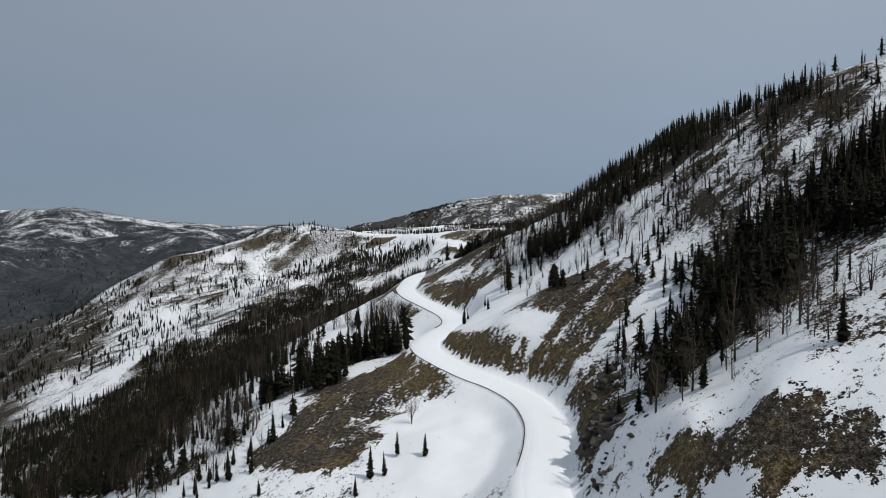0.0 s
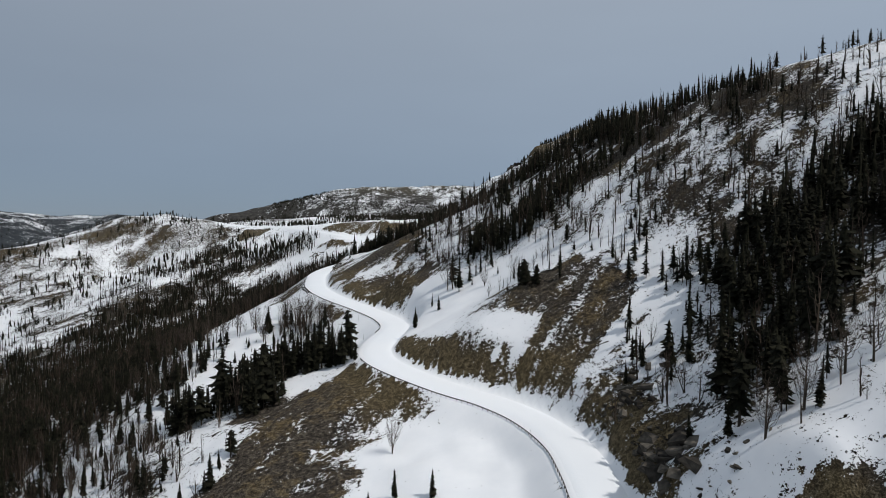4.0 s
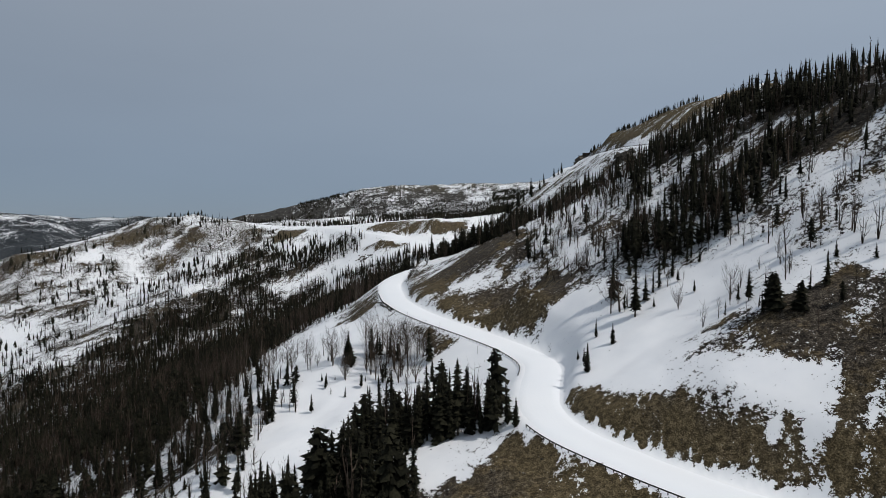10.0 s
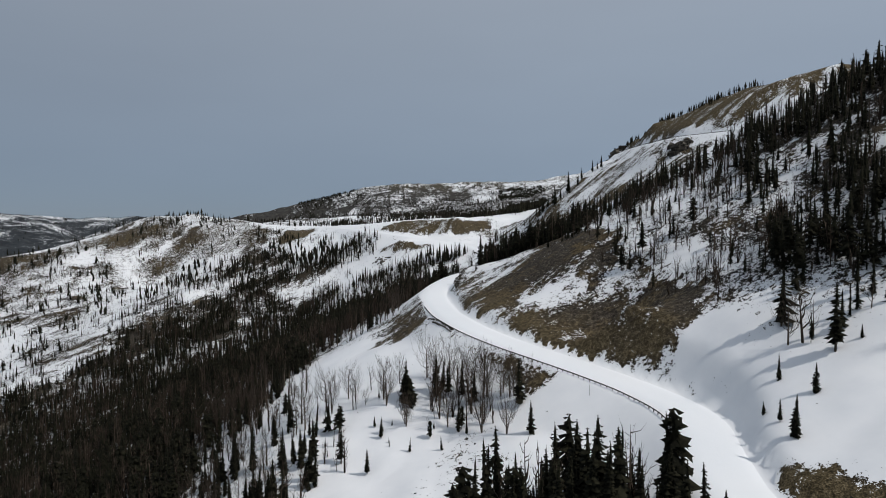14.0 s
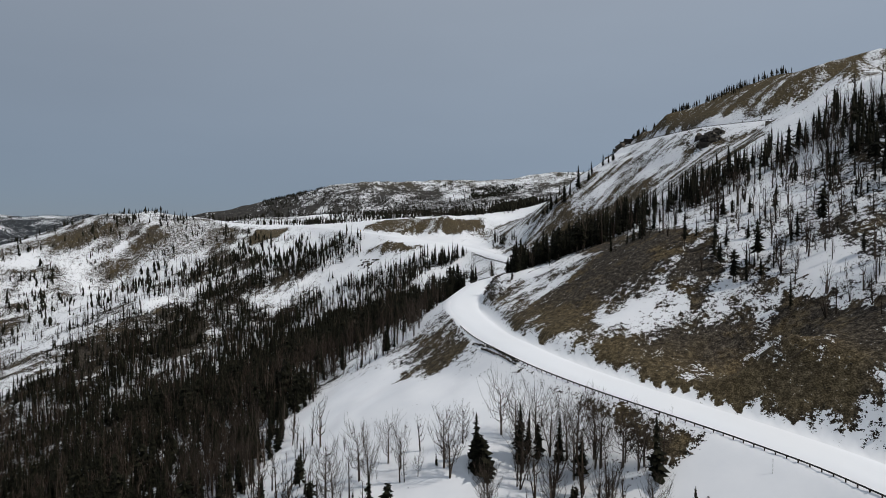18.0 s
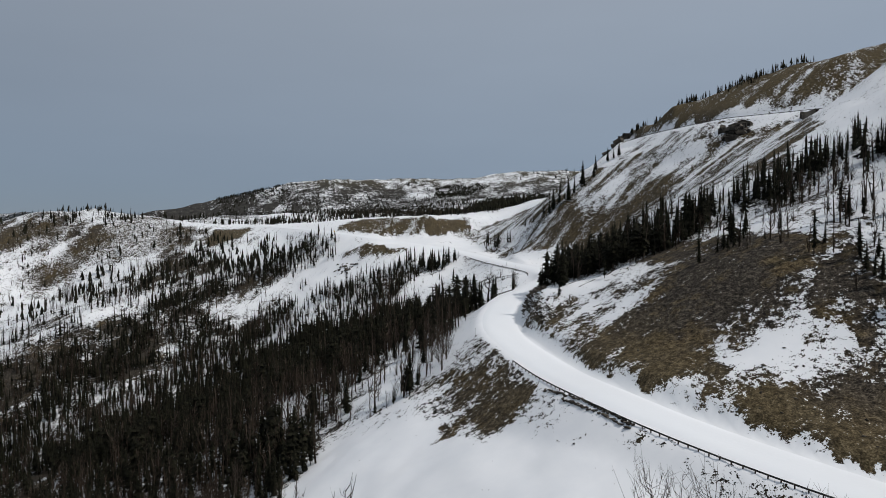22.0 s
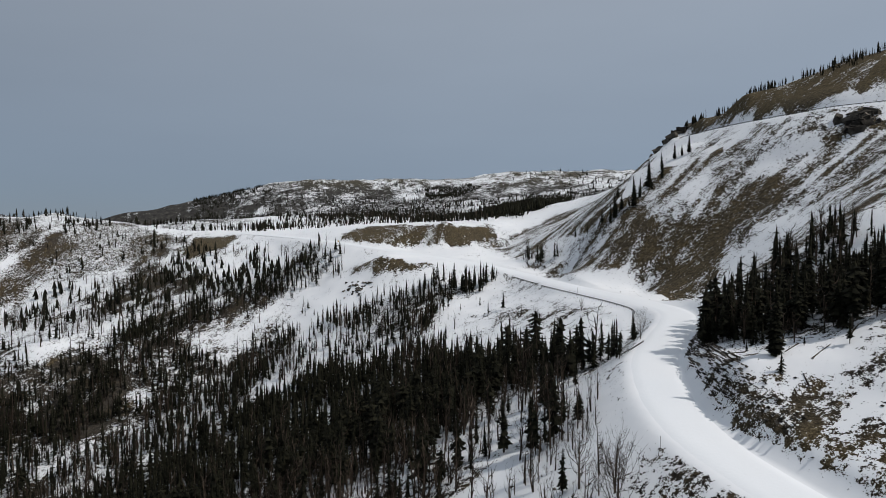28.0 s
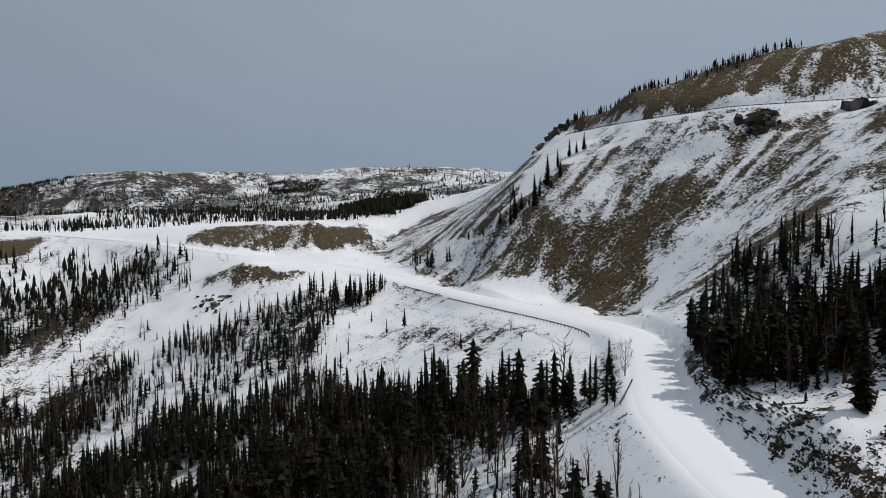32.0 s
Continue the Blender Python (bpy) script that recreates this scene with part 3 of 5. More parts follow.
stand(14.4, 0.2, 6, (162, 750), (170, 687), (187, 641), (208, 621), (208, 623), (194, 646), (173, 690), (162, 750))
stand(1.2, 0.0, 9, (-287, 2330), (-102, 2318), (-44, 2167), (-206, 2051), (-210, 1314))
stand(12.0, 0.15, 6, (164, 748), (177, 626), (185, 637), (165, 749))
stand(30, 0.15, 6, (160, 754), (171, 688), (187, 640), (205, 612), (212, 616), (195, 648), (179, 694), (167, 754))
stand(4.0, 0.2, 8, (170, 250), (135, 300), (112, 350), (100, 410), (118, 415), (130, 350), (152, 305), (185, 262))
stand(1.4, 0.0, 12, (300, 1650), (520, 1700), (700, 1500), (420, 1400))
stand(2.7, 0.3, 9, (-862, 1004), (-621, 857), (-527, 891), (-454, 872), (-398, 762), (-528, 809), (-626, 829), (-665, 774))
stand(3.42, 0.3, 10, (-665, 774), (-626, 829), (-528, 809), (-392, 751), (-309, 682), (-361, 654), (-456, 646), (-565, 657))
stand(17.5, 0.42, 10.8, (-165, 745), (-254, 677), (-283, 625), (-336, 609), (-395, 603), (-455, 600), (-514, 597), (-329, 381), (-130, 214), (-146, 290), (-135, 312), (-132, 351), (-129, 435))
stand(6.65, 0.5, 9.72, (-130, 214), (-146, 290), (-114, 282), (-81, 215), (-88, 186))
stand(3.6, 0.5, 9, (-181, 1107), (-106, 1326), (3, 1460), (101, 1317), (232, 1384), (432, 1527), (448, 1439), (83, 857), (35, 859), (-2, 1116), (-82, 1194))
stand(12.25, 0, 10.8, (333, 2146), (450, 2101), (484, 2057), (390, 1972), (293, 1945))
stand(12.25, 0, 10.8, (290, 1453), (427, 1570), (482, 1512), (135, 915), (68, 870), (107, 1053))
stand(5.7, 0, 8.64, (-323, 2331), (-176, 2333), (-72, 2269), (-125, 2187), (-244, 2175), (-224, 1292))
stand(5.7, 0, 9.72, (187, 2271), (337, 2224), (405, 2225), (270, 2214))
stand(3.6, 0.3, 9, (-491, 889), (-445, 915), (-391, 938), (-338, 982), (-259, 1011), (-207, 968), (-174, 927), (-236, 899), (-278, 886), (-273, 764), (-305, 740), (-329, 713), (-350, 699), (-402, 722))
stand(2.34, 0.4, 8, (-400, 938), (-310, 975), (-257, 990), (-231, 931), (-273, 905), (-331, 902), (-310, 768), (-320, 738))
stand(4.94, 0.2, 8.64, (-409, 987), (-340, 990), (-278, 1030), (-280, 975), (-345, 959))
stand(3.96, 0.3, 9, (-429, 772), (-416, 805), (-364, 798), (-313, 734), (-329, 713), (-362, 697), (-388, 697))
stand(3.6, 0.3, 9, (-460, 850), (-448, 871), (-388, 897), (-357, 898), (-383, 841), (-428, 829))
stand(5.32, 0.65, 9.72, (-202, 918), (-146, 903), (-83, 822), (-85, 800), (-133, 808), (-179, 802), (-206, 776), (-236, 748), (-264, 727), (-297, 731), (-310, 768), (-312, 842), (-288, 887), (-251, 901))
stand(6.84, 0.45, 9.72, (-240, 891), (-178, 892), (-83, 822), (-82, 802), (-123, 800), (-161, 803), (-194, 785), (-231, 741), (-261, 716), (-287, 704), (-300, 689), (-311, 718), (-286, 740), (-254, 760))
stand(12.6, 0.15, 10.8, (-103, 824), (-85, 800), (-123, 791), (-160, 788), (-184, 768), (-208, 742), (-229, 717), (-244, 694), (-264, 673), (-285, 652), (-297, 682), (-275, 706), (-251, 732), (-223, 758), (-188, 808), (-148, 829))
stand(6.46, 0.55, 9.72, (-85, 800), (-72, 731), (-106, 752), (-140, 748), (-169, 710), (-195, 688), (-217, 662), (-235, 641), (-257, 621), (-271, 618), (-285, 652), (-264, 673), (-244, 694), (-229, 717), (-208, 742), (-184, 768), (-160, 788), (-123, 791))
stand(1.44, 0.5, 8, (-86, 777), (-105, 786), (-132, 779), (-159, 775), (-185, 746), (-193, 722), (-164, 737), (-132, 751), (-114, 764), (-92, 758))
stand(8.55, 0.4, 10.8, (-115, 740), (-89, 731), (-57, 715), (-17, 666), (-36, 619), (-59, 650), (-94, 667), (-130, 682), (-159, 682), (-169, 710), (-140, 745))
stand(8.74, 0.35, 9.72, (-62, 729), (-31, 709), (-54, 660), (-73, 681), (-91, 676), (-118, 697), (-140, 693), (-158, 684), (-168, 680), (-172, 722), (-140, 746), (-108, 735), (-78, 717))
stand(0.9, 0.4, 8, (-115, 774), (-89, 776), (-64, 743), (-62, 729), (-81, 731), (-107, 744), (-137, 758), (-162, 758), (-175, 754), (-175, 762), (-153, 779))
stand(12.25, 0.15, 11.88, (-48, 722), (-32, 716), (-42, 686), (-54, 660), (-60, 670), (-64, 694), (-69, 709))
stand(0.72, 0.3, 8, (-35, 697), (-4, 676), (-12, 551), (-27, 538), (-37, 555), (-49, 583), (-62, 603), (-73, 618), (-62, 655), (-47, 670))
stand(11.4, 0.3, 9.72, (-72, 728), (-33, 712), (-38, 698), (-54, 666), (-86, 681), (-104, 708), (-88, 728))
stand(24.5, 0.35, 10.8, (-38, 583), (-45, 611), (-61, 635), (-95, 654), (-130, 673), (-166, 677), (-197, 661), (-220, 629), (-240, 605), (-263, 599), (-244, 552), (-135, 420), (-133, 433), (-126, 448), (-111, 459), (-103, 460), (-90, 458), (-79, 470), (-52, 536))
stand(22.75, 0.45, 10.8, (-65, 627), (-107, 675), (-164, 674), (-198, 662), (-240, 654), (-274, 631), (-304, 609), (-332, 593), (-263, 467), (-164, 360), (-152, 357), (-133, 352), (-124, 363), (-129, 404), (-128, 439), (-108, 452), (-86, 455))
stand(21, 0.42, 10.8, (-109, 735), (-201, 748), (-255, 719), (-285, 689), (-328, 660), (-388, 646), (-174, 279), (-173, 315), (-160, 337), (-151, 364), (-134, 388), (-176, 645), (-130, 704))
stand(22.75, 0.12, 12.96, (-53, 500), (-45, 553), (-60, 612), (-86, 632), (-113, 658), (-141, 662), (-160, 648), (-181, 647), (-202, 622), (-220, 605), (-238, 598), (-183, 539), (-163, 565), (-131, 559), (-106, 543), (-85, 540), (-70, 517), (-59, 508))
stand(14, 0.7, 11.88, (-62, 503), (-71, 513), (-88, 529), (-108, 531), (-131, 540), (-143, 488), (-113, 449), (-110, 454), (-99, 456), (-91, 454), (-82, 459), (-74, 474))
stand(24.5, 0.05, 12.96, (-42, 532), (-41, 504), (-34, 503), (-39, 497), (-53, 491), (-57, 518), (-52, 544))
stand(6.08, 0.6, 9.72, (-129, 404), (-116, 378), (-106, 342), (-110, 322), (-120, 310), (-155, 349), (-150, 354), (-133, 352), (-123, 361))
stand(7.98, 0.5, 10.8, (-124, 437), (-98, 354), (-107, 300), (-119, 280), (-119, 252), (-120, 225), (-174, 279), (-173, 315), (-160, 337), (-151, 364), (-134, 388))
stand(6.08, 0.5, 9.72, (-80, 259), (-74, 220), (-78, 205), (-79, 194), (-120, 225), (-119, 252), (-119, 280), (-105, 292))
stand(15, 0.1, 15.5, (-84, 288), (-73, 300), (-57, 293), (-42, 281), (-37, 258), (-42, 264), (-48, 259))
stand(15.75, 0.15, 15.12, (-43, 290), (-49, 294), (-64, 292), (-75, 268), (-105, 270), (-100, 257), (-72, 241), (-58, 255), (-42, 273))
stand(8.74, 0.85, 10.8, (-73, 354), (-61, 352), (-53, 341), (-52, 329), (-58, 324), (-70, 335), (-75, 347))
stand(2.16, 0.75, 8, (-118, 375), (-103, 397), (-77, 358), (-75, 347), (-84, 343), (-100, 351))
stand(1.26, 0.3, 6, (-96, 349), (-74, 343), (-64, 326), (-74, 323), (-95, 330))
stand(14.875, 0.35, 9.72, (149, 281), (120, 299), (105, 330), (91, 383), (61, 407), (32, 412), (10, 414), (-5, 411), (5, 339), (12, 299), (36, 286), (63, 291), (89, 289), (111, 279), (128, 265))
stand(14.875, 0.3, 10.8, (136, 307), (127, 323), (115, 338), (122, 409), (90, 448), (48, 474), (4, 438), (-16, 433), (-7, 427), (43, 456), (29, 325), (16, 322), (15, 305), (25, 303), (37, 306), (59, 319), (73, 304), (88, 293), (104, 294), (125, 301))
stand(7.98, 0.75, 9.72, (-7, 427), (43, 456), (39, 390), (29, 325), (16, 322), (13, 301), (4, 320), (-3, 373))
stand(6.46, 0.78, 9.72, (128, 265), (151, 245), (159, 221), (137, 196), (124, 200), (108, 204), (97, 210), (83, 214), (70, 224), (55, 222), (51, 248), (48, 272), (63, 291), (89, 289), (111, 279))
stand(6.08, 0.72, 9.72, (125, 301), (104, 294), (88, 293), (73, 304), (55, 313), (35, 303), (26, 295), (26, 275), (36, 258), (48, 255), (48, 238), (55, 227), (62, 224), (123, 291))
stand(2.16, 0.6, 7, (11, 269), (26, 275), (47, 253), (52, 227), (42, 211), (30, 213), (25, 226))
stand(22.75, 0.12, 14.04, (136, 194), (124, 200), (112, 203), (100, 206), (84, 208), (73, 205), (67, 217), (55, 206), (44, 195), (36, 163), (32, 140), (37, 130), (48, 145), (57, 142), (73, 157), (84, 159), (93, 155), (99, 151))
stand(8.55, 0.45, 10.8, (67, 217), (55, 206), (44, 195), (36, 163), (31, 179), (36, 198), (47, 210), (56, 225))
stand(6.08, 0.8, 8.64, (48, 145), (57, 142), (76, 151), (85, 145), (88, 138), (79, 128), (62, 118), (60, 128), (50, 126), (40, 122), (32, 125), (31, 131), (37, 130))
stand(16.625, 0.2, 12.96, (68, 308), (45, 295), (31, 297), (13, 297), (4, 294), (3, 302), (25, 342), (57, 389), (78, 402), (95, 392), (116, 385), (116, 360))
stand(5.7, 0.65, 9.72, (57, 389), (81, 379), (97, 371), (92, 334), (78, 318), (70, 331), (54, 334), (49, 341), (34, 330), (28, 341))
stand(12.25, 0.15, 11.88, (74, 392), (91, 383), (91, 370), (72, 353), (52, 321), (31, 296), (24, 303), (41, 324), (54, 359))
stand(3.6, 0.6, 8, (31, 297), (45, 295), (56, 294), (25, 259), (25, 275), (16, 287), (13, 296))
stand(7.22, 0.7, 9.72, (-2, 395), (35, 501), (61, 479), (62, 418), (25, 342), (14, 325), (5, 352))
stand(14.875, 0.25, 10.8, (-11, 701), (25, 729), (53, 665), (93, 665), (103, 636), (80, 626), (25, 515), (-18, 461))
stand(16.625, 0.25, 11.88, (-27, 518), (-34, 465), (-13, 463), (5, 463), (7, 438), (31, 446), (48, 439), (63, 432), (72, 426), (81, 434), (68, 462), (53, 474), (27, 495), (45, 581), (-17, 535))
stand(6.08, 0.72, 10.8, (33, 441), (76, 429), (7, 368), (3, 374), (4, 391), (7, 410))
stand(3.24, 0.6, 8, (-8, 472), (15, 479), (27, 434), (5, 407), (2, 438), (-21, 440))
stand(0.03, 0.3, 6, (4, 694), (49, 679), (104, 674), (133, 618), (121, 515), (67, 490), (50, 507), (28, 531), (-2, 524), (0, 553))
stand(24.5, 0.08, 12.96, (-22, 506), (-9, 501), (6, 496), (17, 488), (28, 480), (34, 474), (2, 459), (-5, 463), (-21, 465), (-25, 474), (-28, 485), (-36, 496))
stand(2.88, 0.4, 10, (-32, 485), (-22, 465), (-6, 462), (0, 459), (-12, 453), (-28, 461), (-43, 466))
stand(0.02, 0.3, 6, (4, 738), (51, 676), (94, 662), (7, 535), (-4, 549), (2, 688))
stand(24.5, 0.08, 12.96, (-22, 506), (-9, 501), (6, 496), (17, 488), (28, 480), (34, 474), (2, 459), (-5, 463), (-21, 465), (-25, 474), (-28, 485), (-36, 496))
stand(0.45, 0.3, 7, (-10, 669), (-12, 548), (-35, 525), (-35, 543), (-42, 557), (-52, 577), (-59, 597), (-62, 627), (-52, 657), (-36, 680))
stand(22.75, 0.08, 12.96, (-31, 715), (0, 692), (-5, 681), (-21, 693), (-34, 704))
stand(7.6, 0.45, 9.72, (53, 226), (62, 224), (35, 193), (39, 206))
stand(9.5, 0.7, 11.88, (-82, 542), (-67, 541), (-56, 534), (-49, 515), (-67, 496))
stand(0.02, 0.3, 6, (-16, 548), (-14, 700), (60, 700), (60, 560), (15, 540))
stand(10, 0.45, 11, (42, 196), (62, 215), (78, 219), (80, 207), (53, 176), (36, 157), (36, 167), (34, 180))
stand(1.2, 0.4, 9, (25, 186), (34, 179), (36, 167), (37, 156), (40, 152), (33, 147), (29, 141), (23, 165), (23, 175))

# single trees along the road: x, y, height
GROVES = []


def grove(kind, *rows):
    GROVES.extend((x, y, min(h, 11 if kind == "dead" else 20), kind) for x, y, h in rows)


grove('dead', (-113, 366, 12.2), (-105.5, 367.5, 11.5), (-98.7, 370, 9.4), (-87.7, 358.5, 10.8), (-72.4, 351.2, 17.8), (-70.7, 338.9, 23.1), (-64, 344, 14.3), (-59.8, 343.2, 14.9), (-55.5, 340, 8.8), (-53.5, 337.6, 9.3), (-81.8, 344.5, 8.8), (-62.8, 330, 11.2), (-57.2, 325, 10), (-93.2, 359.9, 4.6), (-103.6, 363.9, 10.6))
grove('dead', (-96.3, 365.4, 8.6), (-87, 355.4, 10.9), (-111.4, 360.4, 11.4), (-82.1, 345.6, 7.9), (-116.5, 298, 12.1), (-112.9, 306.5, 9.6), (15.1, 282.3, 6.3), (2.3, 300.3, 15.6), (24.2, 271.4, 7.7), (-40.3, 210.5, 8.4), (-27.9, 201.5, 9.7), (33.5, 132.5, 13.7), (41, 132.6, 11.8), (49.8, 133.5, 9.5), (53.4, 131.2, 10.4))
grove('dead', (60.7, 118.4, 5.7), (61.3, 127.1, 12.3), (62, 131.9, 12.7), (58.5, 131.5, 9.3), (-34.2, 519.1, 7.2), (-78, 462.2, 10.1), (-79.7, 464.6, 5.5), (-80.7, 457.1, 12.4), (-80.5, 470.2, 11.4), (-74.2, 360.9, 11.8), (-71.7, 358, 12.9), (-67.7, 356.2, 11.1), (-66.1, 351.9, 13), (-61.5, 348.4, 12.7), (-59.2, 345.2, 13.4))
grove('dead', (-58.9, 342.7, 14.3), (-54.7, 340.6, 9.5), (-52.3, 337.6, 8.8), (-49.3, 335.8, 8.7), (-82.6, 362.8, 7.5), (-63.5, 348.9, 12.2))
grove('fir', (-52, 321.2, 8.9), (-88.8, 344.9, 5.1), (-74.4, 339.8, 2.3), (-90.7, 348.6, 3.4), (-85.6, 346.8, 1.9), (-66.4, 332.7, 3.4), (-37.8, 259.5, 7.4), (-39, 262.9, 11), (-42.4, 266.5, 14.9), (-43.7, 266.6, 14.3), (-45, 266.6, 10.4), (-47.3, 268.6, 13.1), (-50.3, 270.3, 21.9), (-52.5, 269.1, 19), (-55.1, 269.3, 18.8))
grove('fir', (-58, 272.5, 16.7), (-60.9, 271, 16.5), (-63.4, 272.5, 14), (-66.8, 272.3, 17.3), (-69.3, 273.6, 14.7), (-72, 273.5, 14.7), (-74, 274.8, 12.8), (-76.7, 274.4, 14), (-79.3, 275.5, 13.4), (-95.2, 287.1, 5.7), (-92.8, 330.3, 6.8), (-88.9, 343.1, 5.1), (-148.6, 333.4, 13.5), (-130.9, 334.3, 9.1), (-125.2, 318.2, 9.3))
grove('fir', (-119.9, 320.4, 5.1), (-5.3, 292.7, 6), (-3.8, 283.7, 6.4), (-14.3, 275.3, 8.4), (-12.9, 281.6, 4.8), (-13, 286.5, 3), (5.8, 290.3, 15.6), (24.5, 263.7, 8.7), (21.2, 284.5, 3.8), (11.2, 289.6, 3.1), (-20.3, 175, 6.8), (-29, 178, 7.8), (-35.1, 170.6, 9.6), (-31.3, 170.2, 7.2), (-38.3, 163.9, 5.7))
grove('fir', (-70.3, 176.5, 5.4), (-78.5, 191.2, 8.7), (-103.8, 195.9, 6), (-76, 213.4, 6.1), (-94, 193.8, 4.6), (42.7, 130.8, 9.9), (61.9, 116.1, 9.1), (32, 141.1, 7.6), (29.4, 150.3, 6.8), (-32.0, 525.8, 9.5), (-82.8, 472.4, 9.3), (-28.9, 484, 9.3), (-28.5, 486.3, 12.6), (-37.4, 468.8, 15.5), (-35.3, 478.5, 2.4))
grove('fir', (-91, 453.6, 13.1), (33.3, 188.3, 6.6), (38.7, 189.9, 8), (105.2, 677.3, 11.3), (99.7, 682.8, 10.1), (103.3, 681.2, 7.3), (75.2, 672.4, 17.3), (74.4, 669.2, 7.1), (89.4, 680.9, 10.9), (82.8, 671.3, 10.2), (61.5, 666.8, 17.2), (67.2, 669.7, 12), (67.6, 692.5, 9), (52.9, 671.9, 15), (57.4, 672.2, 9.3))
grove('fir', (60.3, 669.8, 6.6), (50.2, 672.1, 13.2), (45.6, 702.9, 6.2), (46.8, 691.2, 5.4), (49.7, 680, 8.2), (-72.3, 353.5, 13.5), (-65, 349.4, 11.1), (-69.9, 355, 9.9), (-80.9, 356.5, 10.9))
grove('pine', (-80.9, 354.7, 8.3), (23.3, 250.6, 9.1), (-80.7, 352.8, 9), (24, 252.8, 8.8), (26.4, 246.8, 7.3))


def scatter(rng):
    out = []
    for k, (per100, dead, tall, c) in enumerate(OUTLINES):
        lo, hi = c.min(0) - 6, c.max(0) + 6
        n = rng.poisson((hi - lo).prod() * per100 / 100)
        x, y = rng.uniform(lo[0], hi[0], n), rng.uniform(lo[1], hi[1], n)
        wander = min(1.0, (hi - lo).min() / 40)
        jx, jy = x + (fbm(x / 9, y / 9, 2, 81) - 0.5) * 12 * wander, y + (fbm(x / 9, y / 9, 2, 83) - 0.5) * 12 * wander
        thick = fbm(x / 14, y / 14, 3, 88) + 0.12 * rng.uniform(-1, 1, n)
        keep = inside(c, jx, jy) & (thick > (0.36 if per100 > 6 else 0.46))
        for _, _, _, later in OUTLINES[k + 1:]:
            keep &= ~inside(later, jx, jy)
        h = tall * np.clip(rng.normal(0.72, 0.26, n), 0.2, 1.25)
        patch = fbm(x / 25, y / 25, 2, 90) - 0.5
        out.append(np.stack([x, y, h, rng.uniform(0, 1, n) < dead + 1.2 * patch * min(dead, 1 - dead) * 2], -1)[keep])
    return np.vstack(out)


def clear_of_roads(p, gap=2.5):
    ok = np.ones(len(p), bool)
    for line, half, reach in ROADS:
        d, _, _ = beside(line, p[:, 0], p[:, 1], 40)
        ok &= d > half + gap
    return p[ok]


trees = clear_of_roads(scatter(rng))
near_single = np.min([np.hypot(trees[:, 0] - x, trees[:, 1] - y) for x, y, _, _ in GROVES], axis=0)
trees = trees[near_single > 1.6]
high = (trees[:, 0] > 140) & (trees[:, 1] > 550)
trees[high, 2] = np.minimum(trees[high, 2], 6.5)    # small on the hilltop
cells = np.round(trees[:, :2] / 1.5).astype(int)
trees = trees[np.sort(np.unique(cells[:, 0] * 100000 + cells[:, 1], return_index=True)[1])]
# thin wide-spread trees over the whole country
n = 18000
wx, wy = rng.uniform(-900, 400, n), rng.uniform(500, 2100, n)
wild = np.stack([wx, wy, rng.uniform(4, 10, n), rng.uniform(0, 1, n) < 0.3], -1)
wild = wild[fbm(wx / 60, wy / 60, 4, 93) > 0.47]
wild = clear_of_roads(wild[(wild[:, 1] > 1010) | (wild[:, 0] < -400)], 12)
for _, _, _, c in OUTLINES:
    wild = wild[~inside(c, wild[:, 0], wild[:, 1])]
n = 9000
mx, my = rng.uniform(-2900, 900, n), rng.uniform(1400, 3900, n)
mount = np.stack([mx, my, rng.uniform(7, 13, n), np.zeros(n)], -1)[(fbm(mx / 260, my / 260, 4, 99) > 0.47) & ((mx < -800) | (my < 2150))]

# tree density on a coarse grid, for thinner snow and darker ground in stands
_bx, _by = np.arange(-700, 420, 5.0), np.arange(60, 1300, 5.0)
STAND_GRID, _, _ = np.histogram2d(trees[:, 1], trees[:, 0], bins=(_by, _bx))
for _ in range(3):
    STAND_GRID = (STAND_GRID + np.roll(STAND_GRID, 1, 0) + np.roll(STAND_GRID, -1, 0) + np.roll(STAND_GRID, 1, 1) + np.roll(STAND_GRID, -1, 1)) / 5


def stand_density(x, y):
    """Trees per 25 square metres."""
    i, j = ((x + 700) / 5).astype(int), ((y - 60) / 5).astype(int)
    ok = (i >= 0) & (j >= 0) & (i < STAND_GRID.shape[1]) & (j < STAND_GRID.shape[0])
    return np.where(ok, STAND_GRID[np.clip(j, 0, STAND_GRID.shape[0] - 1), np.clip(i, 0, STAND_GRID.shape[1] - 1)], 0)



def downhill_streaks(x, y):
    """Noise drawn out along the fall of the ground, about -1 to 1: meltwater runs and stone tongues."""
    px, py, e = x.copy(), y.copy(), 6.0
    near = np.where((x > -260) & (x < 260) & (y > 60) & (y < 900))[0]
    out, total = np.zeros(len(x)), np.zeros(len(near))
    gx_ = (base_height(x[near] + e, y[near]) - base_height(x[near] - e, y[near])) / (2 * e)
    gy_ = (base_height(x[near], y[near] + e) - base_height(x[near], y[near] - e)) / (2 * e)
    g = np.hypot(gx_, gy_) + 1e-3
    gx_, gy_ = gx_ / g, gy_ / g
    for k in range(-9, 10):
        total += fbm((x[near] + gx_ * k * 2.6) / 3.6, (y[near] + gy_ * k * 2.6) / 3.6, 2, 47) - 0.5
    out[near] = np.clip(total / total.std() * 0.55, -1.3, 1.3)
    return out


SOFTEN = [(0, 0, 0.12)] + [(r * math.cos(a), r * math.sin(a), 0.11) for r, turn in ((2.0, 0.0), (6.5, 0.8)) for a in (turn, turn + 1.571, turn + 3.142, turn + 4.712)]


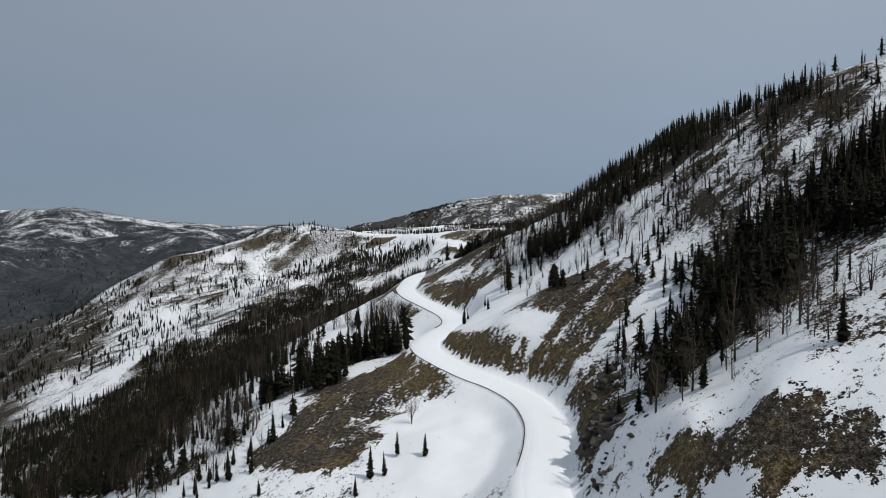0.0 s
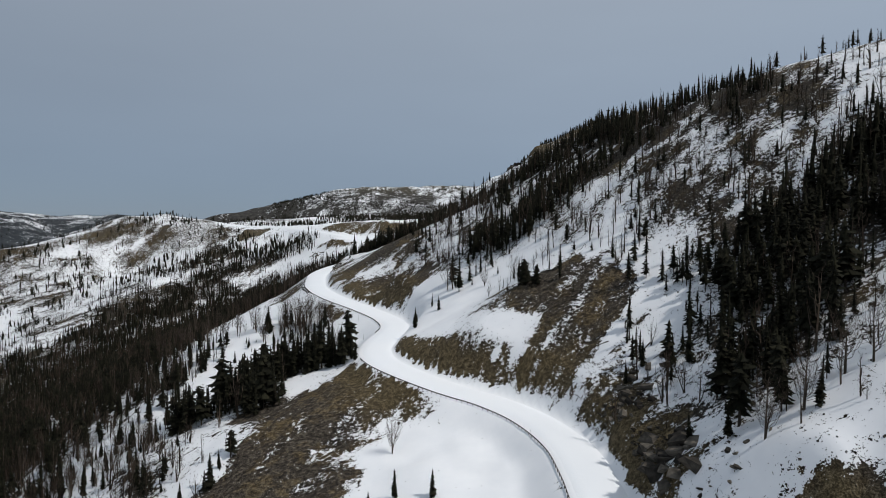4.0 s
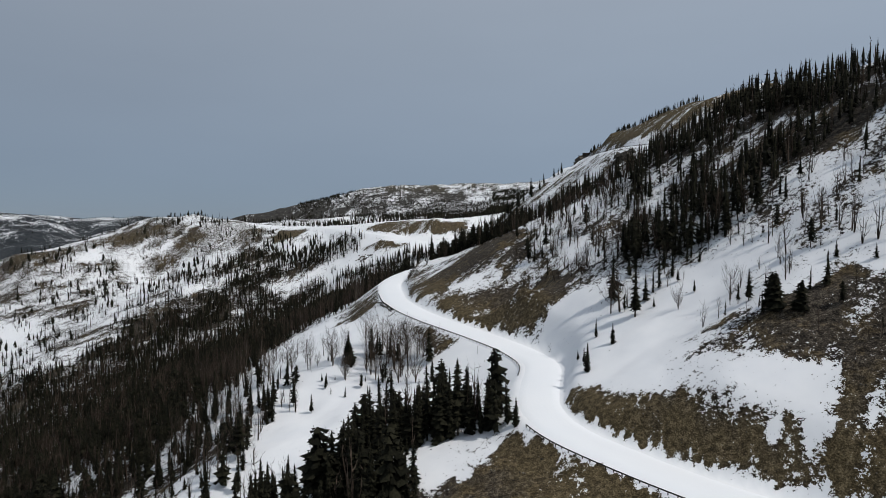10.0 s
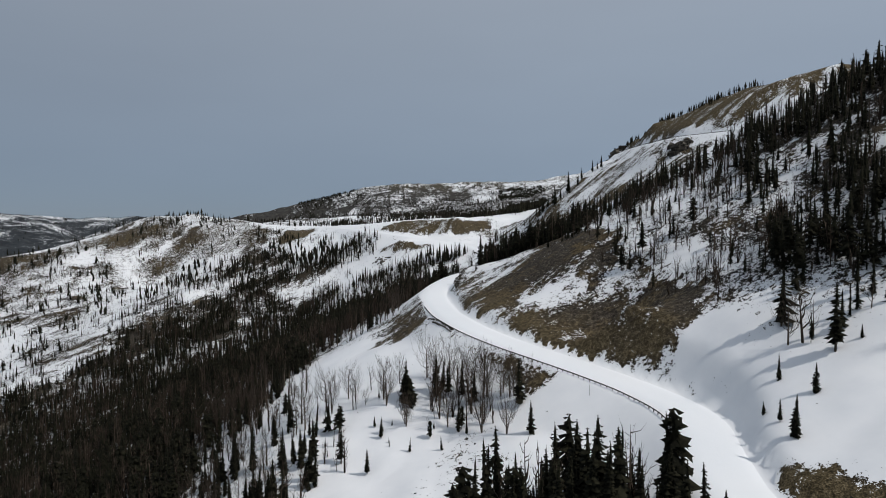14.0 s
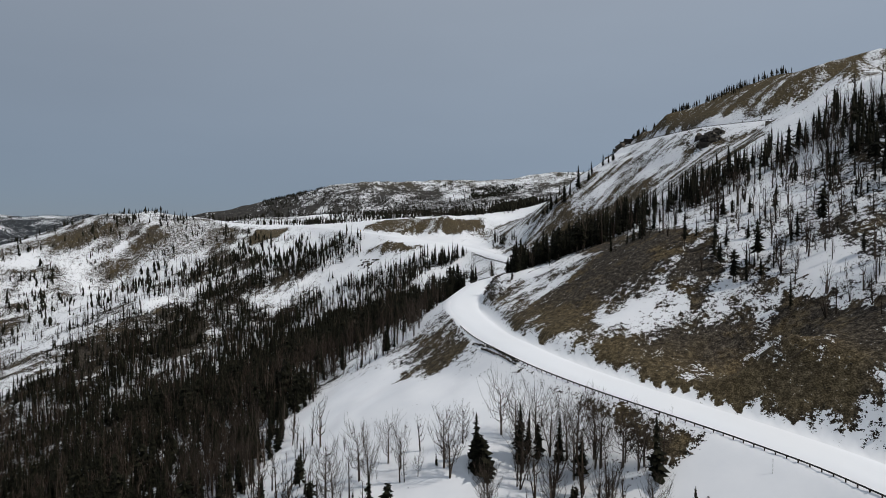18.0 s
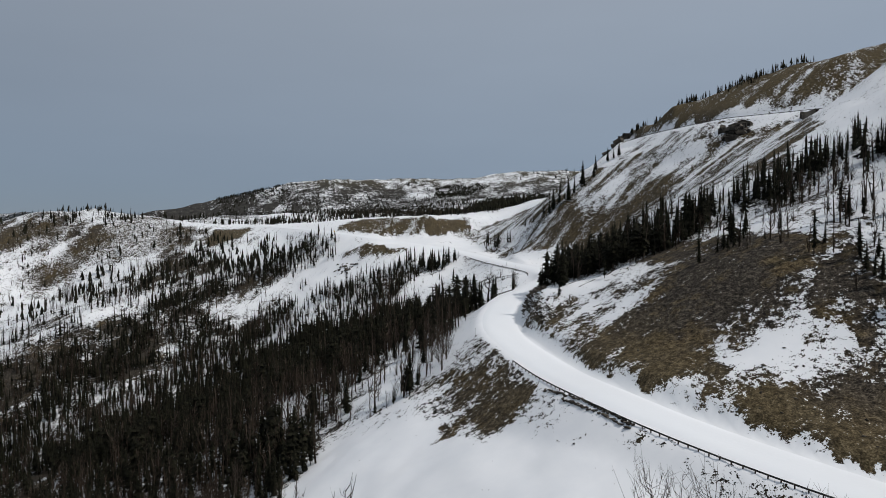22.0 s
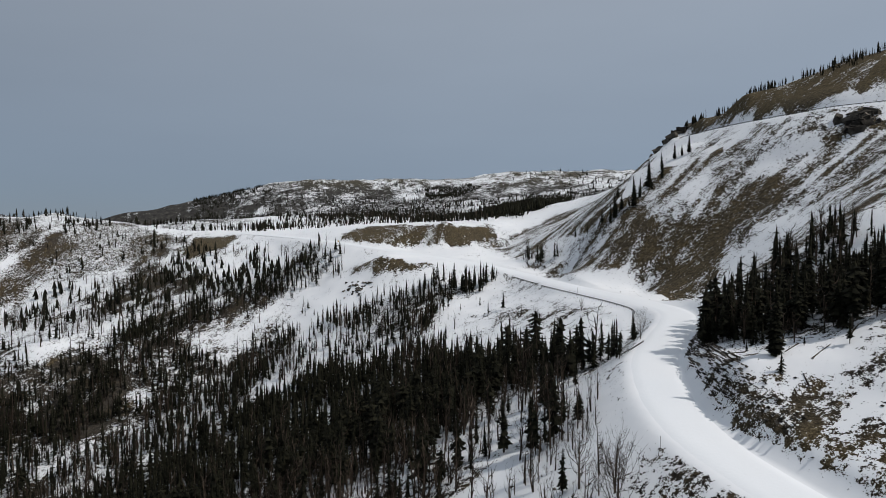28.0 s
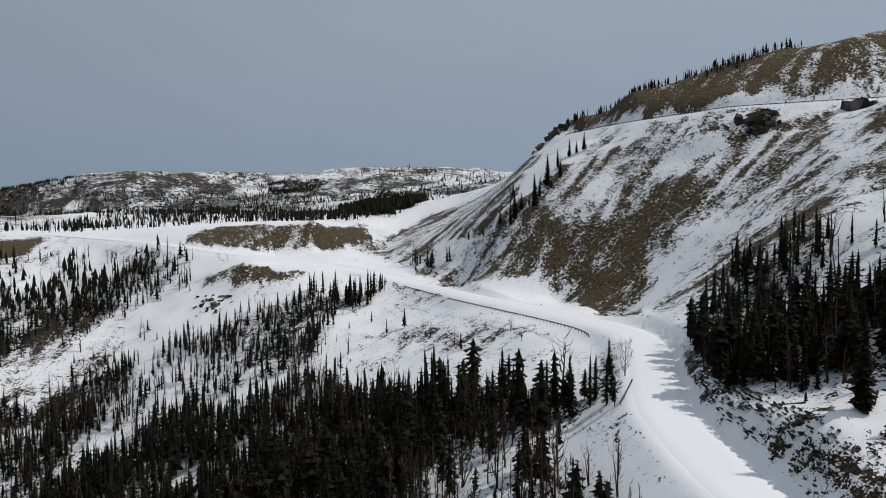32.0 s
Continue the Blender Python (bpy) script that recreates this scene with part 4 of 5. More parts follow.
def cover(x, y, z, slope_x, slope_y):
    """Share of snow, of dark forest floor, of dry soil and grass, and distance."""
    steep = np.hypot(slope_x, slope_y)
    dist = np.hypot(x + 40, y - 300)
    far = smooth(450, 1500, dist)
    bare, hold = np.zeros(len(x)), np.zeros(len(x))
    dx, dy = (fbm(x / 7, y / 7, 3, 41) - 0.5) * 13 + (fbm(x / 2.6, y / 2.6, 2, 45) - 0.5) * 7, (fbm(x / 7, y / 7, 3, 43) - 0.5) * 13 + (fbm(x / 2.6, y / 2.6, 2, 46) - 0.5) * 7
    for amount, corners in PATCHES:
        lo, hi = corners.min(0) - 12, corners.max(0) + 12
        near = np.where((x > lo[0]) & (x < hi[0]) & (y > lo[1]) & (y < hi[1]))[0]
        soft = np.zeros(len(near))
        wander = 0.85 * min(1.0, max(0.2, (hi - lo).min() / 60))
        for ox, oy, part_of in SOFTEN:
            soft += part_of * inside(corners, x[near] + dx[near] * wander + ox, y[near] + dy[near] * wander + oy)
        soft = smooth(0.05, 0.95, soft)
        bare[near] += soft * (amount - bare[near])
    crest = 0.95 * smooth(70, 84, z + 16 * (fbm(x / 20, y / 20, 3, 59) - 0.5)) * smooth(1000, 800, dist)
    bare = np.where(crest > 0.01, np.maximum(bare, crest), bare)
    crowding = stand_density(x, y)
    runs = downhill_streaks(x, y)
    patchy = fbm(x / 26, y / 40, 4, 51)
    spots = fbm(x / 5, y / 5, 3, 57)
    snow = 1.14 - 0.76 * bare + runs * 0.33 * smooth(0.05, 0.45, bare) - 0.36 * smooth(0.6, 2.2, crowding)
    snow += (1.2 - 0.4 * smooth(500, 540, y)) * (spots - 0.5) * smooth(0.1, 0.6, bare)
    flecked = 1 - smooth(-0.03, -0.15, bare)
    snow -= flecked * smooth(0.50, 0.72, patchy) * 0.34 * smooth(0.2, 0.5, steep) * (1 + 0.6 * runs)
    fleck = smooth(0.40, 0.58, fbm(x / 32, y / 32, 4, 71)) * smooth(0.12, 0.3, steep)
    snow -= flecked * fleck * (0.24 + 0.8 * (spots - 0.5)) * (1 - 0.5 * smooth(0.1, 0.5, bare))
    slope_east = smooth(30, 90, x) * smooth(120, 200, y) * smooth(470, 400, y)
    snow -= flecked * slope_east * (0.36 + 0.9 * (spots - 0.5))
    crag = smooth(0.42, 0.6, fbm(x / 150, y / 150, 5, 61))
    snow -= far * (0.20 + 0.34 * crag)
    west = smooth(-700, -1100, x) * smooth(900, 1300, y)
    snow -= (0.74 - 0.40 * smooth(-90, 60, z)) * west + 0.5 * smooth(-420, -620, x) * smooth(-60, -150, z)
    spur = smooth(-120, -220, x) * (1 - west)
    snow -= spur * (0.14 + (0.26 + 0.9 * (spots - 0.5)) * smooth(0.36, 0.56, fbm(x / 45, y / 45, 4, 67)))
    north = smooth(1250, 1500, y) * (1 - west)
    snow -= 0.24 * north
    for line, half, reach in ROADS:
        d, _, _ = beside(line, x, y, 30)
        snow = np.where(d < half + 0.4, 1.3, snow)
    # ground colour goes darker where trees crowd, and over the far west
    dark = np.maximum(0.6 * smooth(0.6, 2.2, crowding), np.maximum(0.85 * west, 0.6 * smooth(-420, -620, x) * smooth(-60, -150, z))) * (1 - bare)
    low = np.zeros(len(x))
    for line, half, reach in ROADS[:2]:
        d, zr, _ = beside(line, x, y, 40)
        low = np.maximum(low, smooth(30, 9, d + 16 * (spots - 0.5)) * bare)
    warm = np.maximum(smooth(58, 85, z) * smooth(900, 500, dist), np.maximum(0.75 * low, 0.55 * smooth(850, 780, dist) * bare * smooth(480, 520, y)))
    warm = np.maximum(warm, 0.4 * north * smooth(100, 150, z))
    return snow, dark, warm, far


GX = axis(-150, 160, -4700, 3600, 1.8, 1.04)
GY = axis(90, 720, -1500, 4800, 1.8, 1.04)
gx, gy = np.meshgrid(GX, GY)
gz = ground_height(gx, gy)
sy_, sx_ = np.gradient(gz, GY, GX)
nx, ny = len(GX), len(GY)
idx = np.arange(nx * ny).reshape(ny, nx)
quads = np.stack([idx[:-1, :-1], idx[:-1, 1:], idx[1:, 1:], idx[1:, :-1]], -1).reshape(-1, 4)
ground_mesh = mesh_from("ground", np.stack([gx, gy, gz], -1).reshape(-1, 3), quads, [GROUND], True)
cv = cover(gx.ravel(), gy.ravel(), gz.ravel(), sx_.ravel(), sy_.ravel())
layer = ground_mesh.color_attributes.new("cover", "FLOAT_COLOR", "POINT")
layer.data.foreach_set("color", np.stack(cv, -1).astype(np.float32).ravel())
ground = tagged(new("ground", ground_mesh), "snow-patched mountain ground with bare brown soil and scree", "ground", kind="structure")


def at_grid(x, y, grid):
    x, y = np.asarray(x, float), np.asarray(y, float)
    i, j = np.clip(np.searchsorted(GX, x) - 1, 0, nx - 2), np.clip(np.searchsorted(GY, y) - 1, 0, ny - 2)
    u, v = (x - GX[i]) / (GX[i + 1] - GX[i]), (y - GY[j]) / (GY[j + 1] - GY[j])
    return (grid[j, i] * (1 - u) + grid[j, i + 1] * u) * (1 - v) + (grid[j + 1, i] * (1 - u) + grid[j + 1, i + 1] * u) * v


def on_ground(x, y):
    return at_grid(x, y, gz)


SNOW_GRID = cv[0].reshape(ny, nx)


# ---- snow-covered roads ----
def road_strip(name, line, half, lift, label):
    t = np.gradient(line[:, :2], axis=0)
    t /= np.linalg.norm(t, axis=1)[:, None]
    right = np.stack([t[:, 1], -t[:, 0]], -1)
    offs = np.linspace(-1, 1, 9)
    rows = []
    for k, p in enumerate(line):
        for o in offs:
            q = p[:2] + right[k] * o * half
            crown = lift * (1 - abs(o) ** 4) + 0.16 * (value_noise(q[0] / 3.0, q[1] / 5.0, 5) - 0.5) * (1 - abs(o) ** 6)
            rows.append((q[0], q[1], p[2] - 0.12 + crown - (0.25 if abs(o) == 1 else 0)))
    n, m = len(line), len(offs)
    ii = np.arange(n * m).reshape(n, m)
    f = np.stack([ii[:-1, :-1], ii[:-1, 1:], ii[1:, 1:], ii[1:, :-1]], -1).reshape(-1, 4)
    return tagged(new(name, mesh_from(name, rows, f, [ROAD_SNOW], True)), label, "road", kind="structure")


road_strip("road", ROAD, 6.2, 0.35, "mountain road buried under smooth wind-packed snow")
road_strip("road_upper_valley", ROAD_NORTH, 5.6, 0.35, "far bend of the mountain road under snow")
road_strip("road_switchback", ROAD_UPPER, 4.2, 0.3, "upper switchback road with snow on it")


# ---- trees ----
def cone_ring(verts, faces, a, b, ra, rb, sides, phase=0.0):
    """A tapered tube between points a and b."""
    a, b = np.array(a, float), np.array(b, float)
    d = b - a
    d /= max(np.linalg.norm(d), 1e-6)
    ref = np.array([1.0, 0, 0]) if abs(d[0]) < 0.8 else np.array([0, 1.0, 0])
    u = np.cross(d, ref)
    u /= np.linalg.norm(u)
    v = np.cross(d, u)
    o = len(verts)
    for p, r in ((a, ra), (b, rb)):
        for k in range(sides):
            w = phase + 2 * math.pi * k / sides
            verts.append(p + r * (math.cos(w) * u + math.sin(w) * v))
    for k in range(sides):
        k2 = (k + 1) % sides
        faces.append((o + k, o + k2, o + sides + k2))
        faces.append((o + k, o + sides + k2, o + sides + k))


def skirt(verts, faces, top, rim_at, reach, teeth, rng):
    """One ragged tier of boughs: a notched cone."""
    o = len(verts)
    verts.append(np.array(top))
    ph = rng.uniform(0, 6.28)
    for k in range(2 * teeth):
        a = ph + math.pi * k / teeth + rng.normal(0, 0.12)
        r = reach * (rng.uniform(0.65, 1.45) if k % 2 == 0 else rng.uniform(0.35, 0.6))
        verts.append(np.array(rim_at) + np.array([math.cos(a) * r, math.sin(a) * r, -0.22 * r if k % 2 == 0 else 0.30 * reach]))
    for k in range(2 * teeth):
        faces.append((o, o + 1 + k, o + 1 + (k + 1) % (2 * teeth)))


def skirt_fir(rng, height, width, tiers, teeth, low=0.06):
    """A small far conifer: overlapping ragged tiers on a trunk."""
    tv, tf, cv_, cf = [], [], [], []
    cone_ring(tv, tf, (0, 0, -0.4), (0, 0, height * 0.9), 0.016 * height, 0.004 * height, 3)
    lean = rng.normal(0, 0.015, 2)
    step = height * (1 - low) / tiers
    for k in range(tiers):
        f = k / tiers
        h = height * low + step * (k + rng.uniform(-0.15, 0.15))
        reach = width * (1 - f) ** 0.8 * rng.uniform(0.6, 1.3)
        if k == 0:
            reach *= 0.8
        side = rng.normal(0, 0.06, 2) * width
        base = (lean[0] * h + side[0], lean[1] * h + side[1], h)
        rise = step * (2.3 if k < tiers - 1 else 1.05)
        skirt(cv_, cf, (lean[0] * h, lean[1] * h, min(h + rise, height)), base, reach, teeth, rng)
    return (np.array(tv), np.array(tf)), (np.array(cv_), np.array(cf))


def bough_fir(rng, height, width, whorls, arms, low=0.08, blunt=0.8, gaps=0.12, core=5):
    """A ragged conifer: drooping boughs of uneven length, some missing, round a trunk that shows between them."""
    tv, tf, cv_, cf = [], [], [], []
    lean = rng.normal(0, 0.02, 2)
    axis_at = lambda h: np.array([lean[0] * h, lean[1] * h, h])
    cone_ring(tv, tf, axis_at(-0.4), axis_at(height * 0.97), 0.014 * height + 0.03, 0.01, 4)
    for k in range(core):
        f = k / core
        skirt(cv_, cf, axis_at(height * (low + (1 - low) * min(f + 1.9 / core, 0.98))), axis_at(height * (low + (1 - low) * f)), 0.36 * width * (1 - f) ** blunt + 0.04 * width, 4, rng)
    lop = rng.uniform(0, 6.28)
    for w in range(whorls):
        f = (w + rng.uniform(-0.3, 0.3)) / whorls
        f = min(max(f, 0), 0.97)
        h = height * (low + (1 - low) * f)
        span = width * ((1 - f) ** blunt * (0.65 + 0.35 * min(1, f / 0.12)) + 0.05) * rng.uniform(0.6, 1.25)
        n = arms if f < 0.75 else max(3, arms - 2)
        ph = rng.uniform(0, 6.28)
        for a in range(n):
            if rng.uniform(0, 1) < gaps:
                continue
            ang = ph + 2 * math.pi * a / n + rng.normal(0, 0.25)
            ln = span * rng.uniform(0.5, 1.3) * (1 + 0.2 * math.cos(ang - lop))
            out, side = np.array([math.cos(ang), math.sin(ang), 0]), np.array([-math.sin(ang), math.cos(ang), 0])
            drop = ln * rng.uniform(0.15, 0.7) * (1.1 - f)
            root = axis_at(h + 0.22 * ln)
            wd = ln * rng.uniform(0.22, 0.42)
            mid = axis_at(h) + out * ln * 0.55 + np.array([0, 0, -drop * 0.5])
            tip = axis_at(h) + out * ln + np.array([0, 0, -drop])
            sag = np.array([0, 0, -0.22 * ln])
            o = len(cv_)
            cv_ += [root, mid + side * wd + sag, tip, mid - side * wd + sag]
            cf += [(o, o + 1, o + 2), (o, o + 2, o + 3)]
    o = len(cv_)
    top = axis_at(height)
    cv_ += [top, top + np.array([0.03 * width, 0, -0.12 * height]), top + np.array([-0.02 * width, 0.03 * width, -0.12 * height])]
    cf += [(o, o + 1, o + 2)]
    return (np.array(tv), np.array(tf)), (np.array(cv_), np.array(cf))


def dead_arrays(rng, height, width, limbs, twigs, sides=4, low=0.12, stems=1, thick=1.0, lite=False):
    """A bare standing tree: tapered stems, rising limbs, twigs."""
    tv, tf, bv, bf = [], [], [], []
    for st in range(stems):
        tall = height * (1 if st == 0 else rng.uniform(0.7, 0.95))
        bend = rng.normal(0, 0.03, 2) if st == 0 else rng.normal(0, 0.16, 2)
        axis_at = lambda h: np.array([bend[0] * h * (0.4 + 0.6 * h / tall), bend[1] * h * (0.4 + 0.6 * h / tall), h])
        r = 0.016 * tall * thick
        seg = 1 if lite else 4
        for k in range(seg):
            h0, h1 = tall * k / seg, tall * (k + 1) / seg
            cone_ring(tv, tf, axis_at(h0 if k else -0.4), axis_at(h1), r * (1 - k / seg) + 0.02, r * (1 - (k + 1) / seg) + 0.008, sides)
        for k in range(limbs):
            f = low + (0.98 - low) * (k + rng.uniform(0, 0.8)) / limbs
            root = axis_at(tall * f)
            ang = rng.uniform(0, 6.28)
            ln = width * rng.uniform(0.5, 1.1) * ((1.1 - 0.7 * f) if width < 2.7 else (0.45 + 1.9 * f * (1 - f)))
            up = rng.uniform(0.8, 1.9)
            out = np.array([math.cos(ang), math.sin(ang), 0])
            elbow = root + out * ln * 0.5 + np.array([0, 0, up * ln * 0.25])
            tip = root + out * ln * 0.85 + np.array([0, 0, up * ln * 0.95])
            q = (0.0040 * tall * (1.1 - 0.6 * f) + 0.008) * thick
            if lite:
                o, flat = len(bv), np.array([-out[1], out[0], 0.5]) * q * 1.9
                bv += [root - flat, root + flat, elbow + flat * 0.7, elbow - flat * 0.7, tip]
                bf += [(o, o + 1, o + 2), (o, o + 2, o + 3), (o + 3, o + 2, o + 4)]
                for _ in range(twigs):
                    p = elbow + (tip - elbow) * rng.uniform(0, 0.9)
                    o = len(bv)
                    bv += [p - flat * 0.6, p + flat * 0.6, p + rng.normal(0, 0.2, 3) * ln + np.array([0, 0, 0.3 * ln])]
                    bf += [(o, o + 1, o + 2)]
                continue
            cone_ring(bv, bf, root, elbow, q, q * 0.7, 3)
            cone_ring(bv, bf, elbow, tip, q * 0.7, q * 0.25, 3)
            for _ in range(twigs):
                s = rng.uniform(0.0, 0.95)
                p = elbow + (tip - elbow) * s
                e = p + rng.normal(0, 0.2, 3) * ln + np.array([0, 0, 0.3 * ln])
                cone_ring(bv, bf, p, e, q * 0.45, q * 0.16, 3)
    return (np.array(tv), np.array(tf)), (np.array(bv), np.array(bf))


FIRS = [bough_fir(rng, h, w, n, a, g, bl, gp, 9) for h, w, n, a, g, bl, gp in (
    (10, 1.3, 50, 8, 0.04, 0.8, 0.08), (10, 1.05, 52, 7, 0.03, 0.75, 0.1), (10, 1.5, 46, 8, 0.05, 0.85, 0.1), (10, 1.15, 46, 7, 0.14, 0.7, 0.2), (10, 2.4, 34, 9, 0.08, 0.4, 0.1))]
DEADS = [dead_arrays(rng, 10, w, n, 6, 5, lo, st, th) for w, n, lo, st, th in (
    (4.2, 40, 0.12, 1, 1.5), (4.8, 34, 0.15, 1, 1.5), (3.6, 20, 0.2, 3, 1.3), (2.4, 32, 0.12, 1, 1.35), (1.7, 30, 0.15, 1, 1.3), (3.2, 24, 0.2, 2, 1.3))]
NEAR_FIRS = [bough_fir(rng, 10, w, n, 6, lo, bl, gp, 7) for w, n, lo, bl, gp in ((1.4, 30, 0.07, 0.8, 0.1), (1.15, 32, 0.05, 0.75, 0.12), (1.7, 28, 0.1, 0.85, 0.12), (1.35, 27, 0.2, 0.6, 0.2), (1.05, 30, 0.08, 0.8, 0.15), (1.9, 24, 0.22, 0.5, 0.2), (2.1, 20, 0.25, 0.35, 0.15))]
MID_FIRS = [bough_fir(rng, 10, w, n, 5, lo, bl, gp, 5) for w, n, lo, bl, gp in ((1.45, 18, 0.08, 0.8, 0.1), (1.15, 19, 0.05, 0.75, 0.12), (1.7, 17, 0.1, 0.85, 0.1), (1.35, 16, 0.2, 0.6, 0.2), (1.05, 18, 0.08, 0.8, 0.12), (1.9, 15, 0.22, 0.5, 0.15), (2.1, 13, 0.25, 0.35, 0.12))]
FAR_FIRS = [bough_fir(rng, 10, w, n, 3, lo, bl, 0.08, 3) for w, n, lo, bl in ((1.6, 9, 0.08, 0.8), (1.25, 10, 0.1, 0.75), (1.85, 8, 0.15, 0.7), (1.5, 9, 0.2, 0.6))]
WILD_FIRS = [skirt_fir(rng, 10, w, 3, 3) for w in (1.9, 1.5, 2.2)]
SPECK_FIRS = [skirt_fir(rng, 10, w, 2, 3) for w in (2.2, 2.7)]
MID_DEADS = [dead_arrays(rng, 10, w, n, 1, 3, lo, st, 1.4, True) for w, n, lo, st in ((2.3, 17, 0.15, 1), (3.0, 9, 0.2, 2), (1.6, 18, 0.1, 1), (2.8, 16, 0.22, 1), (3.2, 7, 0.25, 3))]
FAR_DEADS = [dead_arrays(rng, 10, w, 11, 0, 3, 0.15, 1, 2.4, True) for w in (1.7, 2.3, 1.2)]


def tree_mesh(kind, arrays, k):
    (tv, tf), (cv_, cf) = arrays
    wood, leaf = (BARK, NEEDLES) if kind == "fir" else (PALE_DEADWOOD, TWIGS)
    return mesh_from(f"{kind}_trunk", tv, tf, [wood], True), mesh_from(f"{kind}_crown", cv_, cf, [leaf])


FIR_MESH = [tree_mesh("fir", a, k) for k, a in enumerate(FIRS)]
DEAD_MESH = [tree_mesh("dead", a, k) for k, a in enumerate(DEADS)]

fd = np.full(len(trees), 1e9)
for px, py in ((0, 0), (-50, 60), (-70, 120), (-95, 190), (-120, 260), (-133, 340), (-142, 422)):
    fd = np.minimum(fd, np.hypot(trees[:, 0] - px, trees[:, 1] - py))
order = np.argsort(fd)
alive, dead_ = order[trees[order, 3] < 0.5], order[trees[order, 3] > 0.5]


def plant(rows, kind, meshes, name, label, category, group):
    for x, y, h in rows:
        k = int(rng.integers(0, len(meshes)))
        ob = tagged(new(name), label, category, group)
        part("trunk", meshes[k][0], ob)
        crown = part("crown", meshes[k][1], ob)
        crown["kind"] = "stuff"
        s = h / 10
        ob.matrix_world = Matrix.LocRotScale((x, y, float(on_ground(x, y)) - 0.15), Euler((0, 0, rng.uniform(0, 6.28))), (s * rng.uniform(0.85, 1.2), s * rng.uniform(0.85, 1.2), s))


single = [[(x, y, h) for x, y, h, kind in GROVES if kind == want] for want in ("fir", "pine", "dead")]
plant(single[0] + [tuple(trees[i, :3]) for i in alive[:300]], "fir", FIR_MESH[:4], "conifer_tree", "dark green subalpine fir standing in snow", "conifer", "firs beside the road")
plant(single[1], "fir", FIR_MESH[4:], "pine_tree", "rounded dark pine on the snow slope", "pine", "rounded pines")
plant(single[2], "dead", DEAD_MESH[:3], "dead_tree", "bare grey dead tree with spreading limbs in snow", "dead tree", "bare trees beside the road")
plant([tuple(trees[i, :3]) for i in dead_[:170]], "dead", DEAD_MESH[1:], "dead_tree", "bare grey dead tree standing in snow", "dead tree", "bare trees beside the road")


def forest(name, rows, templates, mats, label, category):
    """Many trees joined into one mesh."""
    vs, fs, ms, base = [], [], [], 0
    which = rng.integers(0, len(templates), len(rows))
    for k, (trunk, crown) in enumerate(templates):
        r = rows[which == k]
        if not len(r):
            continue
        v = np.vstack([trunk[0], crown[0]])
        f = np.vstack([trunk[1], crown[1] + len(trunk[0])])
        m = np.r_[np.zeros(len(trunk[1]), int), np.ones(len(crown[1]), int)]
        a, s = rng.uniform(0, 6.28, len(r)), r[:, 2] / 10
        c, sn = np.cos(a)[:, None], np.sin(a)[:, None]
        wide = (s * rng.uniform(0.8, 1.25, len(r)))[:, None]
        X = (v[:, 0] * c - v[:, 1] * sn) * wide + r[:, :1]
        Y = (v[:, 0] * sn + v[:, 1] * c) * wide + r[:, 1:2]
        Z = v[:, 2] * s[:, None] + (on_ground(r[:, 0], r[:, 1]) - 0.15)[:, None]
        vs.append(np.stack([X, Y, Z], -1).reshape(-1, 3))
        fs.append((f[None] + (np.arange(len(r)) * len(v))[:, None, None] + base).reshape(-1, 3))
        ms.append(np.tile(m, len(r)))
        base += len(r) * len(v)
    me = mesh_from(name, np.vstack(vs), np.vstack(fs), mats)
    me.polygons.foreach_set("material_index", np.concatenate(ms).astype(np.int32))
    return tagged(new(name, me), label, category, kind="stuff")


rest, rest_dead = alive[300:], dead_[170:]
forest("roadside_conifer_forest", trees[rest[fd[rest] < 105]], NEAR_FIRS, [BARK, NEEDLES], "dense dark conifers on the slopes below the road", "forest")
forest("conifer_forest", trees[rest[(fd[rest] >= 105) & (fd[rest] < 175)]], MID_FIRS, [BARK, NEEDLES], "dense dark conifer forest on the snowy slopes", "forest")
forest("hillside_conifer_forest", trees[rest[(fd[rest] >= 175) & (fd[rest] < 400)]], FAR_FIRS, [BARK, NEEDLES], "dark conifer forest on the middle snowy hillsides", "forest")
forest("distant_conifer_forest", trees[rest[fd[rest] >= 400]], WILD_FIRS, [BARK, NEEDLES], "dark conifer forest further off on snowy slopes", "forest")
forest("dead_forest", trees[rest_dead[fd[rest_dead] < 230]], MID_DEADS, [DEADWOOD, DEADWOOD], "grey stand of bare dead trees on the slopes", "forest")
forest("distant_dead_forest", trees[rest_dead[fd[rest_dead] >= 230]], FAR_DEADS, [DEADWOOD, DEADWOOD], "far grey stands of bare dead trees", "forest")
forest("scattered_conifers", wild[wild[:, 3] < 0.5], WILD_FIRS, [BARK, NEEDLES], "scattered dark conifers on the far snowy hillside", "forest")
forest("scattered_dead_trees", wild[wild[:, 3] > 0.5], FAR_DEADS, [DEADWOOD, DEADWOOD], "scattered bare trees on the far hillside", "forest")
forest("mountain_forest", mount, SPECK_FIRS, [BARK, NEEDLES], "dark forest on the distant mountains", "forest")


# ---- guardrails ----
def offset_line(line, y0, y1, off, step):
    """Points beside a road from y0 to y1, off metres to its left, every step metres."""
    seg = line[(line[:, 1] >= y0) & (line[:, 1] <= y1)]
    t = np.gradient(seg[:, :2], axis=0)
    t /= np.linalg.norm(t, axis=1)[:, None]
    p = np.c_[seg[:, :2] + np.stack([-t[:, 1], t[:, 0]], -1) * off, seg[:, 2]]
    s = np.r_[0, np.cumsum(np.linalg.norm(np.diff(p, axis=0), axis=1))]
    u = np.arange(0, s[-1], step)
    return np.stack([np.interp(u, s, p[:, k]) for k in range(3)], -1)


